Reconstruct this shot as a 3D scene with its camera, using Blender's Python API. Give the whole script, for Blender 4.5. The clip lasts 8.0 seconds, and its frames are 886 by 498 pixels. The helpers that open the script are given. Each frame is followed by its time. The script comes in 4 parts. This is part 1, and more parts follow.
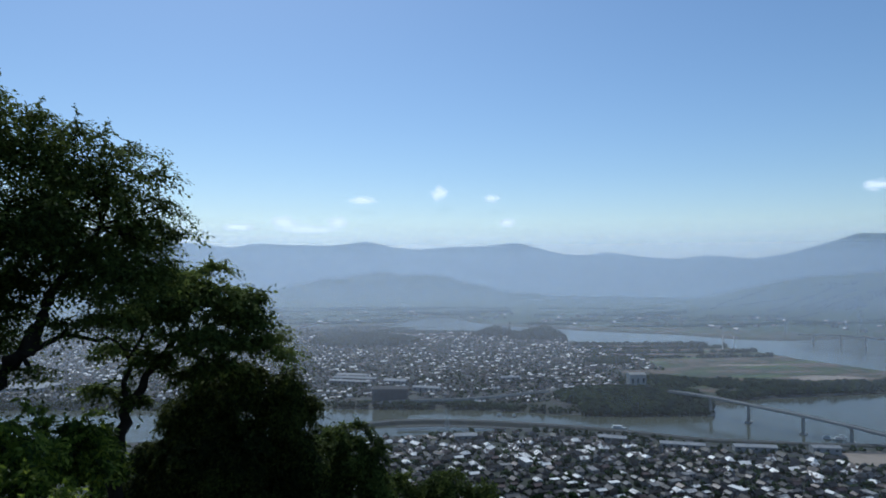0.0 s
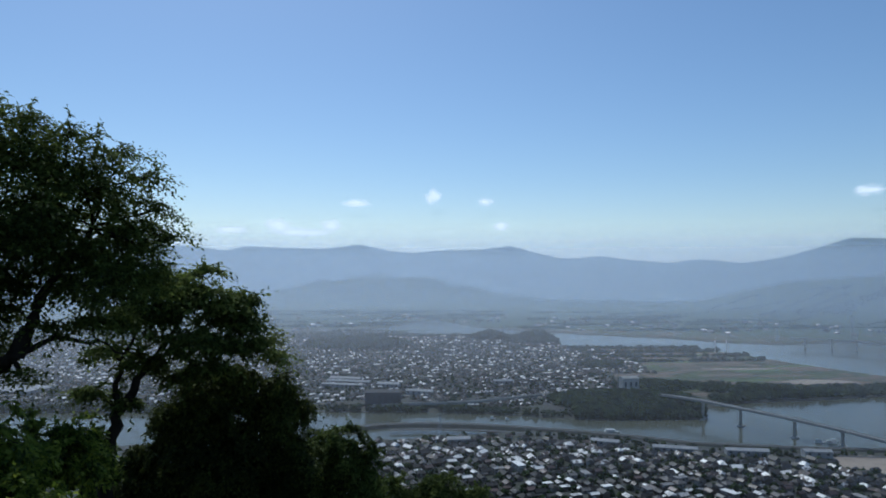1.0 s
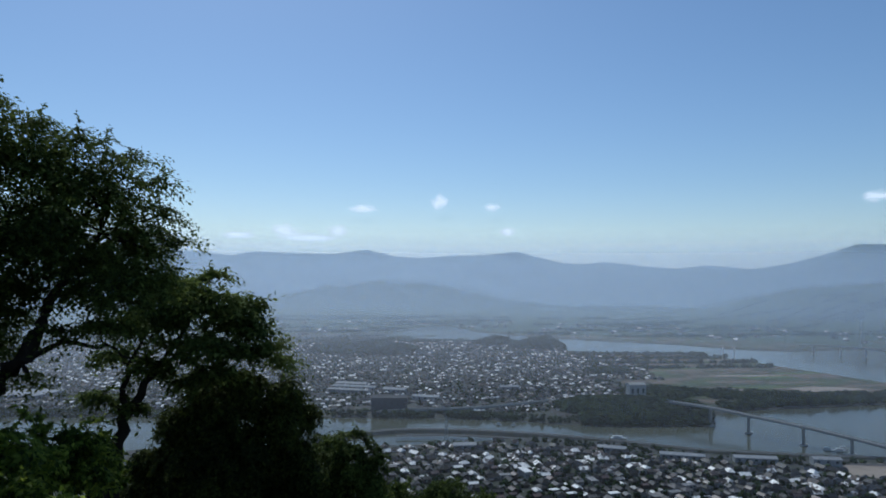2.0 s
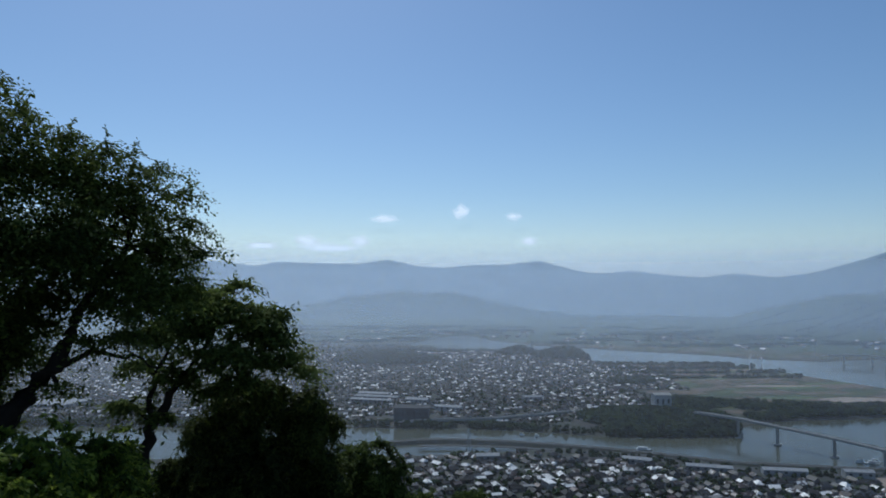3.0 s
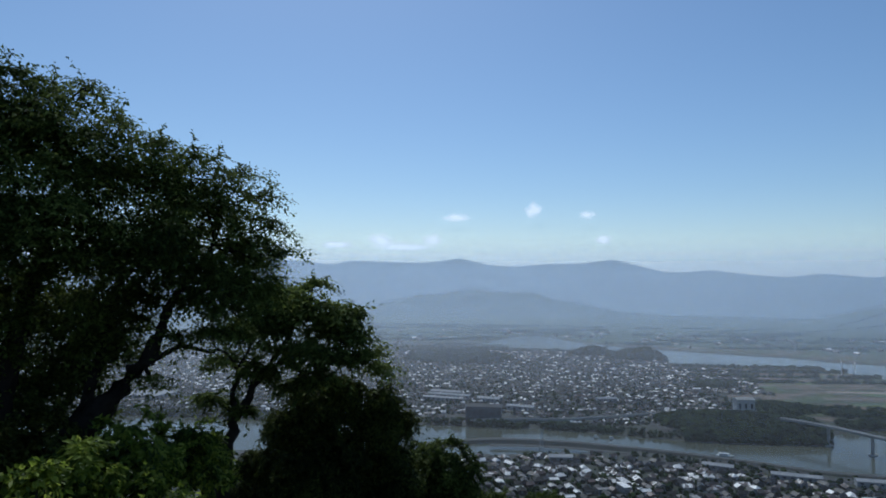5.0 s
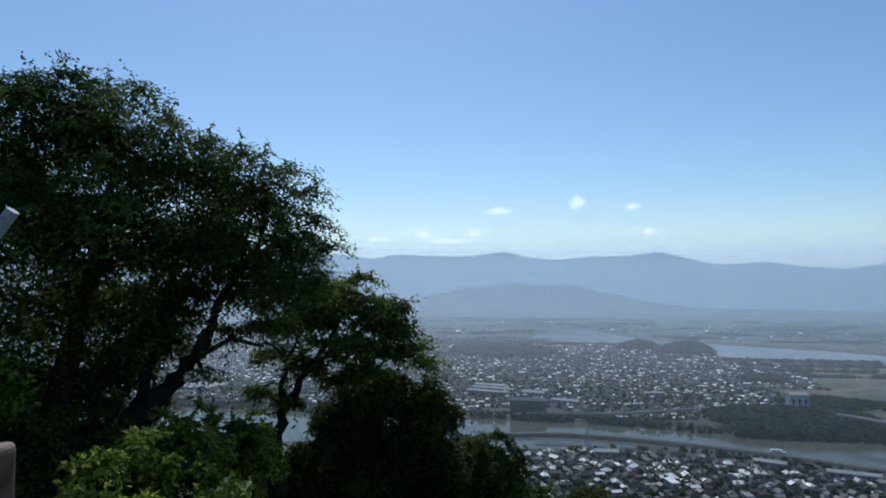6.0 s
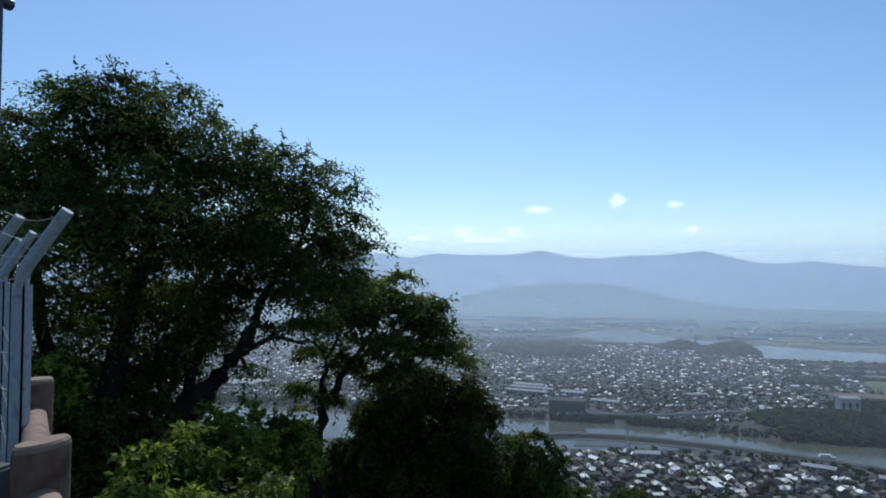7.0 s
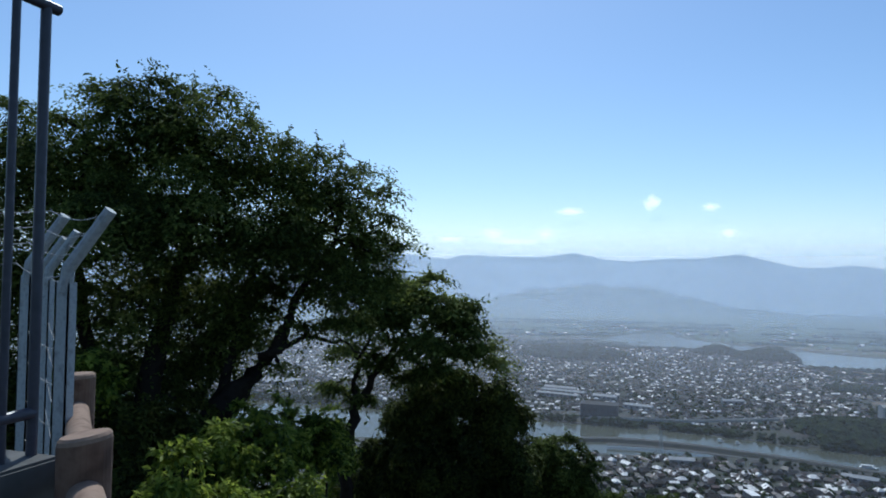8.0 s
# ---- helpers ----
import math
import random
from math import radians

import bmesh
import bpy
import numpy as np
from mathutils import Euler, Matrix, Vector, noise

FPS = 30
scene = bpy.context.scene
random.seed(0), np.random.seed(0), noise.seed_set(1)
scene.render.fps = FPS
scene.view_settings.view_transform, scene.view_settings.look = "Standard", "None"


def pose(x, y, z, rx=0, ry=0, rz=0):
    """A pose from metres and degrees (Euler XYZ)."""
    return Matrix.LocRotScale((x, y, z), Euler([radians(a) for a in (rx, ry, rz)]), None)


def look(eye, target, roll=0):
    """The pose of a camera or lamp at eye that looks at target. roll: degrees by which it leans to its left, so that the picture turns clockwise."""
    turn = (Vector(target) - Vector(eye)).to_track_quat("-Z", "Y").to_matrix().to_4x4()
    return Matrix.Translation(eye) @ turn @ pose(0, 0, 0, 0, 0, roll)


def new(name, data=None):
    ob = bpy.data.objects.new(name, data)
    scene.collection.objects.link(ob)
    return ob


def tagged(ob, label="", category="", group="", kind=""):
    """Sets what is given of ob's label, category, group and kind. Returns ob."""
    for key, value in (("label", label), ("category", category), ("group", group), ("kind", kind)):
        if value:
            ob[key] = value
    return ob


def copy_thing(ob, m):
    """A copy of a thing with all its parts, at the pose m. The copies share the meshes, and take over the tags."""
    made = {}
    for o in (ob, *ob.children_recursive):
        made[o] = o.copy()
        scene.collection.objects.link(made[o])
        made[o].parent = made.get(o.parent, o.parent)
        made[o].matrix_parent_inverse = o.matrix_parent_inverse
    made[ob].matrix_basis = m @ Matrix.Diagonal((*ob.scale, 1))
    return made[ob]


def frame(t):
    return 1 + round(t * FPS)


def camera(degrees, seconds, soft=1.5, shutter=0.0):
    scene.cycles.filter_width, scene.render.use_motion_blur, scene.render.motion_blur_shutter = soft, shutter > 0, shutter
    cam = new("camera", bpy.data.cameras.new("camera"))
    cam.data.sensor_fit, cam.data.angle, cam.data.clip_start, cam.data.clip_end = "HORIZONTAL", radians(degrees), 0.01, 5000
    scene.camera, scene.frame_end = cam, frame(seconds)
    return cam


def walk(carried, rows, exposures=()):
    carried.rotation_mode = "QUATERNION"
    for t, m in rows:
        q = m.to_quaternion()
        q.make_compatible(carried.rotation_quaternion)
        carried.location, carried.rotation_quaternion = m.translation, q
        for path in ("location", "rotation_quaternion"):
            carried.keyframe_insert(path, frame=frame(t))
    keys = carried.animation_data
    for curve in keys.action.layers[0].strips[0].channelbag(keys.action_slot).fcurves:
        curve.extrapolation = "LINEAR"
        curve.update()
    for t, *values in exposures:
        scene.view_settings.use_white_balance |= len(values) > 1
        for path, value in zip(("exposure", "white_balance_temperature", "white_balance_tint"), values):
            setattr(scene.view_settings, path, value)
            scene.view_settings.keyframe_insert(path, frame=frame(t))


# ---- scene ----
# A lookout on a wooded hill above a river town. z = 0 is the water; the eye stands 216 m above it.
K = 1.35  # metres for each unit of the valley's plan
EYE = 160.0 * K
cam = camera(67.04, 8.0, soft=1.8)
TURNS = [  # seconds, yaw, pitch, roll
    (0.0, 0.0, 1.3, 0.0), (0.5, -0.38, 1.62, -0.02), (1.0, -0.55, 1.58, -0.19), (1.5, -0.44, 1.70, -0.25),
    (3.0, 1.86, 2.86, -0.09), (3.5, 3.21, 3.08, 0.13), (4.0, 4.75, 3.17, -0.22), (4.5, 6.26, 3.04, -0.40),
    (6.0, 11.68, 2.19, 0.02), (6.5, 13.30, 2.18, 0.02), (7.0, 14.96, 2.08, -0.11), (7.5, 16.38, 1.98, -0.48),
    (8.0, 17.66, 2.18, -0.65)]
ARM_LENGTH = 0.23  # the camera is swung round the body at this reach
walk(cam, [(t, pose(-ARM_LENGTH * math.sin(radians(y)), ARM_LENGTH * (math.cos(radians(y)) - 1), EYE, 90 + p, r, y)) for t, y, p, r in TURNS],
     exposures=[(t, stops, 5250, 4) for t, stops in ((0.0, -0.4), (1.5, -0.49), (3.0, -0.6), (4.7, -0.58), (5.8, -0.4), (6.5, -0.24), (7.3, -0.14), (8.0, -0.11))])

# ---- sky and sun ----
SUN_AZ, SUN_EL = -20.0, 52.0  # azimuth from the first view, to the right, elevation
world = bpy.data.worlds.new("sky")
scene.world = world
world.use_nodes = True
wn = world.node_tree
sky = wn.nodes.new("ShaderNodeTexSky")
sky.sky_type, sky.sun_disc = "NISHITA", False
sky.sun_elevation, sky.sun_rotation = radians(SUN_EL), radians(SUN_AZ)
sky.altitude, sky.air_density, sky.dust_density, sky.ozone_density = 160, 1.0, 0.6, 0.9
wn.links.new(sky.outputs[0], wn.nodes["Background"].inputs[0])
wn.nodes["Background"].inputs[1].default_value = 0.115
sun = new("sun", bpy.data.lights.new("sun", "SUN"))
sun.data.energy, sun.data.angle, sun.data.color = 3.4, radians(0.53), (1.0, 0.92, 0.79)
a, e = radians(SUN_AZ), radians(SUN_EL)
sun.matrix_world = look((math.sin(a) * math.cos(e) * 50, math.cos(a) * math.cos(e) * 50, EYE + math.sin(e) * 50), (0, 0, EYE))


# ---- materials ----
def material(name, colours, scale=1.0, detail=6.0, rough=0.85, metallic=0.0, bump=0.0, bump_scale=None, island=0.0,
             spec=0.3, translucent=0.0, random_value=0.0, rough_spread=0.0, stops=None):
    """Principled surface whose colour runs through the given colours by noise, in metres of the world."""
    m = bpy.data.materials.new(name)
    m.use_nodes = True
    t, b = m.node_tree, m.node_tree.nodes["Principled BSDF"]
    nd, ln = t.nodes.new, t.links.new
    geo = nd("ShaderNodeNewGeometry")
    n1 = nd("ShaderNodeTexNoise")
    n1.inputs["Scale"].default_value, n1.inputs["Detail"].default_value = scale, detail
    ln(geo.outputs["Position"], n1.inputs["Vector"])
    fac = n1.outputs["Fac"]
    if island or random_value:
        info = nd("ShaderNodeObjectInfo")
        mix = nd("ShaderNodeMath")
        mix.operation = "MULTIPLY_ADD"
        ln((geo.outputs["Random Per Island"] if island else info.outputs["Random"]), mix.inputs[0])
        mix.inputs[1].default_value = island or random_value
        sub = nd("ShaderNodeMath")
        sub.operation = "SUBTRACT"
        ln(fac, sub.inputs[0])
        sub.inputs[1].default_value = 0.5 * (island or random_value)
        ln(sub.outputs[0], mix.inputs[2])
        fac = mix.outputs[0]
    ramp = nd("ShaderNodeValToRGB")
    els = ramp.color_ramp.elements
    while len(els) < len(colours):
        els.new(0.5)
    for i, c in enumerate(colours):
        els[i].position = stops[i] if stops else 0.28 + 0.44 * i / max(1, len(colours) - 1)
        els[i].color = (*c, 1)
    ln(fac, ramp.inputs[0])
    ln(ramp.outputs[0], b.inputs["Base Color"])
    b.inputs["Roughness"].default_value, b.inputs["Metallic"].default_value = rough, metallic
    b.inputs["Specular IOR Level"].default_value = spec
    if rough_spread:
        rr = nd("ShaderNodeMapRange")
        ln(fac, rr.inputs[0])
        rr.inputs[3].default_value, rr.inputs[4].default_value = max(0.05, rough - rough_spread), min(1, rough + rough_spread)
        ln(rr.outputs[0], b.inputs["Roughness"])
    if bump:
        n2 = nd("ShaderNodeTexNoise")
        n2.inputs["Scale"].default_value, n2.inputs["Detail"].default_value = bump_scale or scale * 5, 5
        ln(geo.outputs["Position"], n2.inputs["Vector"])
        bp = nd("ShaderNodeBump")
        bp.inputs["Strength"].default_value, bp.inputs["Distance"].default_value = bump, 0.25 / (bump_scale or scale * 5)
        ln(n2.outputs["Fac"], bp.inputs["Height"])
        ln(bp.outputs[0], b.inputs["Normal"])
    if translucent:
        tr, mx = nd("ShaderNodeBsdfTranslucent"), nd("ShaderNodeMixShader")
        ln(ramp.outputs[0], tr.inputs[0])
        mx.inputs[0].default_value = translucent
        ln(b.outputs[0], mx.inputs[1])
        ln(tr.outputs[0], mx.inputs[2])
        ln(mx.outputs[0], t.nodes["Material Output"].inputs["Surface"])
    return m


M_SOIL = material("hill soil", [(0.022, 0.028, 0.012), (0.05, 0.044, 0.03), (0.03, 0.04, 0.014)], 0.6, bump=0.5)
M_TOWN = material("town ground", [(0.022, 0.022, 0.021), (0.04, 0.04, 0.038), (0.026, 0.034, 0.018), (0.065, 0.062, 0.058)], 0.05, bump=0.2)
M_FIELD = material("fields", [(0.02, 0.035, 0.012), (0.07, 0.085, 0.03), (0.03, 0.04, 0.018), (0.13, 0.095, 0.065), (0.035, 0.05, 0.02)], 0.014, bump=0.2)
M_TILLED = material("tilled soil", [(0.085, 0.062, 0.045), (0.13, 0.1, 0.075), (0.1, 0.075, 0.055)], 0.05, bump=0.3)
M_CROP = material("young crop", [(0.05, 0.08, 0.02), (0.085, 0.115, 0.035), (0.06, 0.085, 0.028)], 0.05, bump=0.3)
M_SAND = material("sand", [(0.22, 0.18, 0.14), (0.29, 0.24, 0.19), (0.18, 0.145, 0.11)], 0.03, bump=0.2)
M_WOODS = material("wooded slopes", [(0.02, 0.035, 0.015), (0.05, 0.075, 0.03), (0.03, 0.05, 0.02), (0.065, 0.085, 0.035)], 0.02, detail=10, bump=0.8, bump_scale=0.05)
M_BANK = material("river bank", [(0.035, 0.04, 0.026), (0.07, 0.07, 0.058), (0.04, 0.05, 0.025)], 0.05)
M_WATER = material("river water", [(0.062, 0.068, 0.05), (0.084, 0.088, 0.064)], 0.01, rough=0.14, spec=0.11, bump=0.06, bump_scale=0.5)
M_LEAF = material("cherry leaves", [(0.04, 0.056, 0.014), (0.088, 0.115, 0.024), (0.185, 0.215, 0.05)], 0.9, rough=0.65, island=0.5, translucent=0.42, spec=0.1)
M_LEAF_BROAD = material("broad leaves", [(0.048, 0.068, 0.016), (0.11, 0.14, 0.03), (0.23, 0.26, 0.07)], 0.9, rough=0.65, island=0.5, translucent=0.42, spec=0.1)
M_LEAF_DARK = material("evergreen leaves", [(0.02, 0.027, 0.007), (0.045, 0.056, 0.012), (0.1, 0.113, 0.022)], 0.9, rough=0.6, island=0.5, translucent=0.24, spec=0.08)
M_LEAF_LIGHT = material("shrub leaves", [(0.04, 0.064, 0.01), (0.14, 0.19, 0.022), (0.34, 0.39, 0.06)], 1.6, rough=0.5, island=0.5, translucent=0.58, spec=0.2)
M_BARK = material("bark", [(0.014, 0.011, 0.009), (0.034, 0.028, 0.023), (0.02, 0.017, 0.014)], 6, bump=0.7, bump_scale=30, rough=0.95, spec=0.06)
M_CONCRETE = material("weathered concrete", [(0.07, 0.068, 0.063), (0.13, 0.126, 0.118), (0.09, 0.088, 0.083)], 3, bump=0.3, bump_scale=60)
M_CLUMP = material("far foliage", [(0.011, 0.019, 0.008), (0.02, 0.033, 0.012), (0.04, 0.056, 0.02)], 0.08, island=0.4, bump=0.6, bump_scale=0.7, rough=1.0, spec=0.02)
M_WALL = material("house walls", [(0.12, 0.1, 0.085), (0.2, 0.185, 0.165), (0.42, 0.4, 0.37), (0.12, 0.1, 0.08)], 0.2, island=0.9)
# The near-white end of the ramp paints sun glint onto a share of roofs.
M_ROOF = material("far roofs", [(0.02, 0.019, 0.019), (0.034, 0.032, 0.031), (0.055, 0.052, 0.05), (0.085, 0.055, 0.043), (0.19, 0.165, 0.145), (0.9, 0.85, 0.78)], 0.2,
                  rough=0.5, island=1.0, spec=0.16, stops=[0.05, 0.35, 0.6, 0.72, 0.8, 0.88])


# ---- mesh helpers ----
def mesh_object(name, verts, faces, mat, parent=None, smooth=False):
    me = bpy.data.meshes.new(name)
    me.from_pydata([tuple(v) for v in verts] if not isinstance(verts, np.ndarray) else verts.tolist(), [],
                   faces.tolist() if isinstance(faces, np.ndarray) else faces)
    for mm in (mat if isinstance(mat, (list, tuple)) else [mat]):
        me.materials.append(mm)
    if smooth:
        me.polygons.foreach_set("use_smooth", [True] * len(me.polygons))
    ob = new(name, me)
    ob.parent = parent
    return ob


def part(name, bm, mat, parent, label="", smooth=False):
    me = bpy.data.meshes.new(name)
    bm.to_mesh(me)
    bm.free()
    me.materials.append(mat)
    if smooth:
        me.polygons.foreach_set("use_smooth", [True] * len(me.polygons))
    ob = new(name, me)
    ob.parent = parent
    if label:
        tagged(ob, label)
    return ob


def scatter(base_v, base_f, places, scales, turns, jitter=0.0, rng=None):
    """Many copies of one small shape in one array of vertices and faces; scales are n x 3, turns about z in radians."""
    n, k = len(places), len(base_v)
    v = np.broadcast_to(base_v, (n, k, 3)).copy()
    if jitter:
        v *= 1 + rng.uniform(-jitter, jitter, (n, k, 1))
    v *= scales[:, None, :]
    c, s = np.cos(turns)[:, None], np.sin(turns)[:, None]
    x = v[:, :, 0] * c - v[:, :, 1] * s
    y = v[:, :, 0] * s + v[:, :, 1] * c
    v = np.stack([x, y, v[:, :, 2]], 2) + places[:, None, :]
    if isinstance(base_f, np.ndarray):
        return v.reshape(-1, 3), (base_f[None] + (np.arange(n) * k)[:, None, None]).reshape(-1, base_f.shape[1])
    return v.reshape(-1, 3), [[i + j * k for i in f] for j in range(n) for f in base_f]


def tube(bm, pts, radii, sides=8):
    """A tapering tube along points, closed at both ends."""
    rings, up = [], Vector((0.31, 0.17, 0.93)).normalized()
    for i, p in enumerate(pts):
        d = (Vector(pts[min(i + 1, len(pts) - 1)]) - Vector(pts[max(i - 1, 0)])).normalized()
        u = d.cross(up if abs(d.dot(up)) < 0.95 else Vector((1, 0, 0))).normalized()
        w = d.cross(u)
        rings.append([bm.verts.new(Vector(p) + radii[i] * (math.cos(q) * u + math.sin(q) * w)) for q in (2 * math.pi * j / sides for j in range(sides))])
    for r0, r1 in zip(rings, rings[1:]):
        for j in range(sides):
            bm.faces.new((r0[j], r0[(j + 1) % sides], r1[(j + 1) % sides], r1[j]))
    bm.faces.new(rings[0][::-1])
    bm.faces.new(rings[-1])


def box(bm, x0, x1, y0, y1, z0, z1, bevel=0.0):
    made = bmesh.ops.create_cube(bm, size=1, matrix=Matrix.Translation(((x0 + x1) / 2, (y0 + y1) / 2, (z0 + z1) / 2)) @ Matrix.Diagonal((x1 - x0, y1 - y0, z1 - z0, 1)))
    if bevel:
        edges = list({ed for v in made["verts"] for ed in v.link_edges})
        bmesh.ops.bevel(bm, geom=edges, offset=bevel, segments=2, affect="EDGES")


def around(az, el, d):
    """A point d metres off (level distance), az degrees to the right of the first view, el degrees above the eye."""
    return Vector((d * math.sin(radians(az)) - 0.03, d * math.cos(radians(az)), EYE + d * math.tan(radians(el))))


# ---- the lie of the land ----
def near_bank(x):
    return K * np.interp(np.asarray(x) / K, [-1500, -700, -300, -54, -13, 41, 93, 145, 193, 237, 285, 332, 387, 600, 1500],
                     [480, 560, 600, 620, 627, 641, 655, 640, 620, 598, 590, 586, 580, 560, 480])


def mid_bank(x):
    return K * np.interp(np.asarray(x) / K, [-1500, -700, -324, -115, 10, 71, 129, 187, 286, 305, 332, 374, 455, 550, 800, 1500],
                     [730, 735, 740, 743, 743, 732, 713, 705, 713, 762, 780, 799, 813, 834, 880, 900])


def far_river_near(x):
    return K * np.interp(np.asarray(x) / K, [-220, -132, -60, 21, 101, 191, 248, 292, 415, 517, 560, 601, 629, 653, 720, 780],
                     [1760, 1664, 1607, 1594, 1581, 1555, 1365, 1356, 1346, 1318, 1217, 1104, 1044, 990, 930, 860])


def far_river_far(x):
    return K * np.interp(np.asarray(x) / K, [-220, -140, -72, 10, 101, 237, 421, 536, 625, 729, 843, 964, 1500],
                     [1762, 1772, 1954, 2038, 1823, 1693, 1581, 1530, 1437, 1406, 1437, 1459, 1500])


RIDGE_AZ = [-180, -60, -30, -20.4, -17.5, -15.8, -12.1, -9.3, -6.5, -4.1, -2.1, 0.8, 3.7, 6.3, 8.5, 10.3, 12.2, 13.8, 16.3, 19.4, 21.5, 24.8, 27.5, 29.4, 31.9, 33.5, 45, 180]
RIDGE_EL = [1.0, 1.2, 1.9, 1.63, 1.29, 1.67, 1.51, 1.52, 1.92, 1.35, 1.2, 1.45, 1.49, 1.82, 1.24, 0.76, 0.75, 0.98, 0.6, 0.36, 0.71, 0.35, 0.85, 1.39, 2.25, 2.17, 1.5, 1.0]
SPUR_AZ = [-180, -40, -18, -13.5, -9.8, -5, -0.2, 3.2, 7, 12, 18.5, 21.5, 24.7, 28.2, 33.5, 50, 180]
SPUR_EL = [-3, -3, -2.85, -2.07, -1.15, -0.73, -1.07, -1.79, -2.6, -3.2, -3.3, -2.57, -1.76, -0.94, -0.49, -0.4, -3]


SPUR_R_AZ, SPUR_R = [-180, 8, 17, 180], [4150, 4150, 3450, 3450]


def step(v, lo, hi):
    q = np.clip((v - lo) / (hi - lo), 0, 1)
    return q * q * (3 - 2 * q)


def waves(x, y, size, seed):
    """Smooth uneven relief between -1 and 1."""
    rng, out = np.random.default_rng(seed), 0
    for i in range(9):
        q, w = rng.uniform(0, 6.28, 2)
        f = 6.28 / size * rng.uniform(0.6, 2.4)
        out = out + np.sin((x * math.cos(q) + y * math.sin(q)) * f + w)
    return out / 5


def water_depth(x, y):
    """Metres inside the rivers' banks; negative on land."""
    d1 = np.minimum(y - near_bank(x), mid_bank(x) - y)
    d2 = np.minimum(y - far_river_near(x), far_river_far(x) - y)
    return np.maximum(d1, np.where(x > -220 * K, d2, -99)) + 2.5 * waves(x, y, 60, 3)


# low rises in the valley: plan x, y, half-lengths, height
RISES = [(10, 1400, 230, 170, 4), (212, 780, 75, 55, 14), (-155, 1330, 95, 100, 18), (200, 1400, 42, 50, 23), (108, 1440, 30, 45, 16)]


def land(x, y):
    """Height of the ground."""
    x, y = np.asarray(x, float), np.asarray(y, float)
    r, az = np.hypot(x, y), np.degrees(np.arctan2(x, y))
    z = np.clip(-water_depth(x, y) * 0.45, -5, 4.0)
    for cx, cy, rx, ry, h in RISES:
        z = z + h * np.exp(-((x / K - cx) / rx) ** 2 - ((y / K - cy) / ry) ** 2) * step(-water_depth(x, y), 0, 25)
    rough = waves(x, y, 420, 11) * 14 + waves(x, y, 160, 12) * 6
    sr = np.interp(az, SPUR_R_AZ, SPUR_R)
    spur = (EYE + sr * np.tan(np.radians(np.interp(az, SPUR_AZ, SPUR_EL))) - 4) * np.where(r < sr, step(r, sr - 550, sr), 1 - step(r, sr, sr + 500))
    rr = 4750.0
    ridge = (EYE + rr * np.tan(np.radians(np.interp(az, RIDGE_AZ, RIDGE_EL)))) * np.where(r < rr, step(r, rr - 400, rr) ** 0.8, 1 - 0.5 * step(r, rr, rr + 240))
    high = np.maximum(spur, ridge)
    z = z + np.maximum(high, 0) + rough * step(r, rr - 1050, rr - 750) * (1 - 0.9 * step(r, rr - 350, rr - 50))
    hill = EYE - 1.6 - 0.6 * np.maximum(r - 3.6, 0) ** 1.0 - 0.25 * step(r, 3, 5) + waves(x, y, 9, 5) * 0.12 * step(r, 4, 9)
    return np.where(r < 430, np.maximum(hill, np.minimum(z, 4)), z)


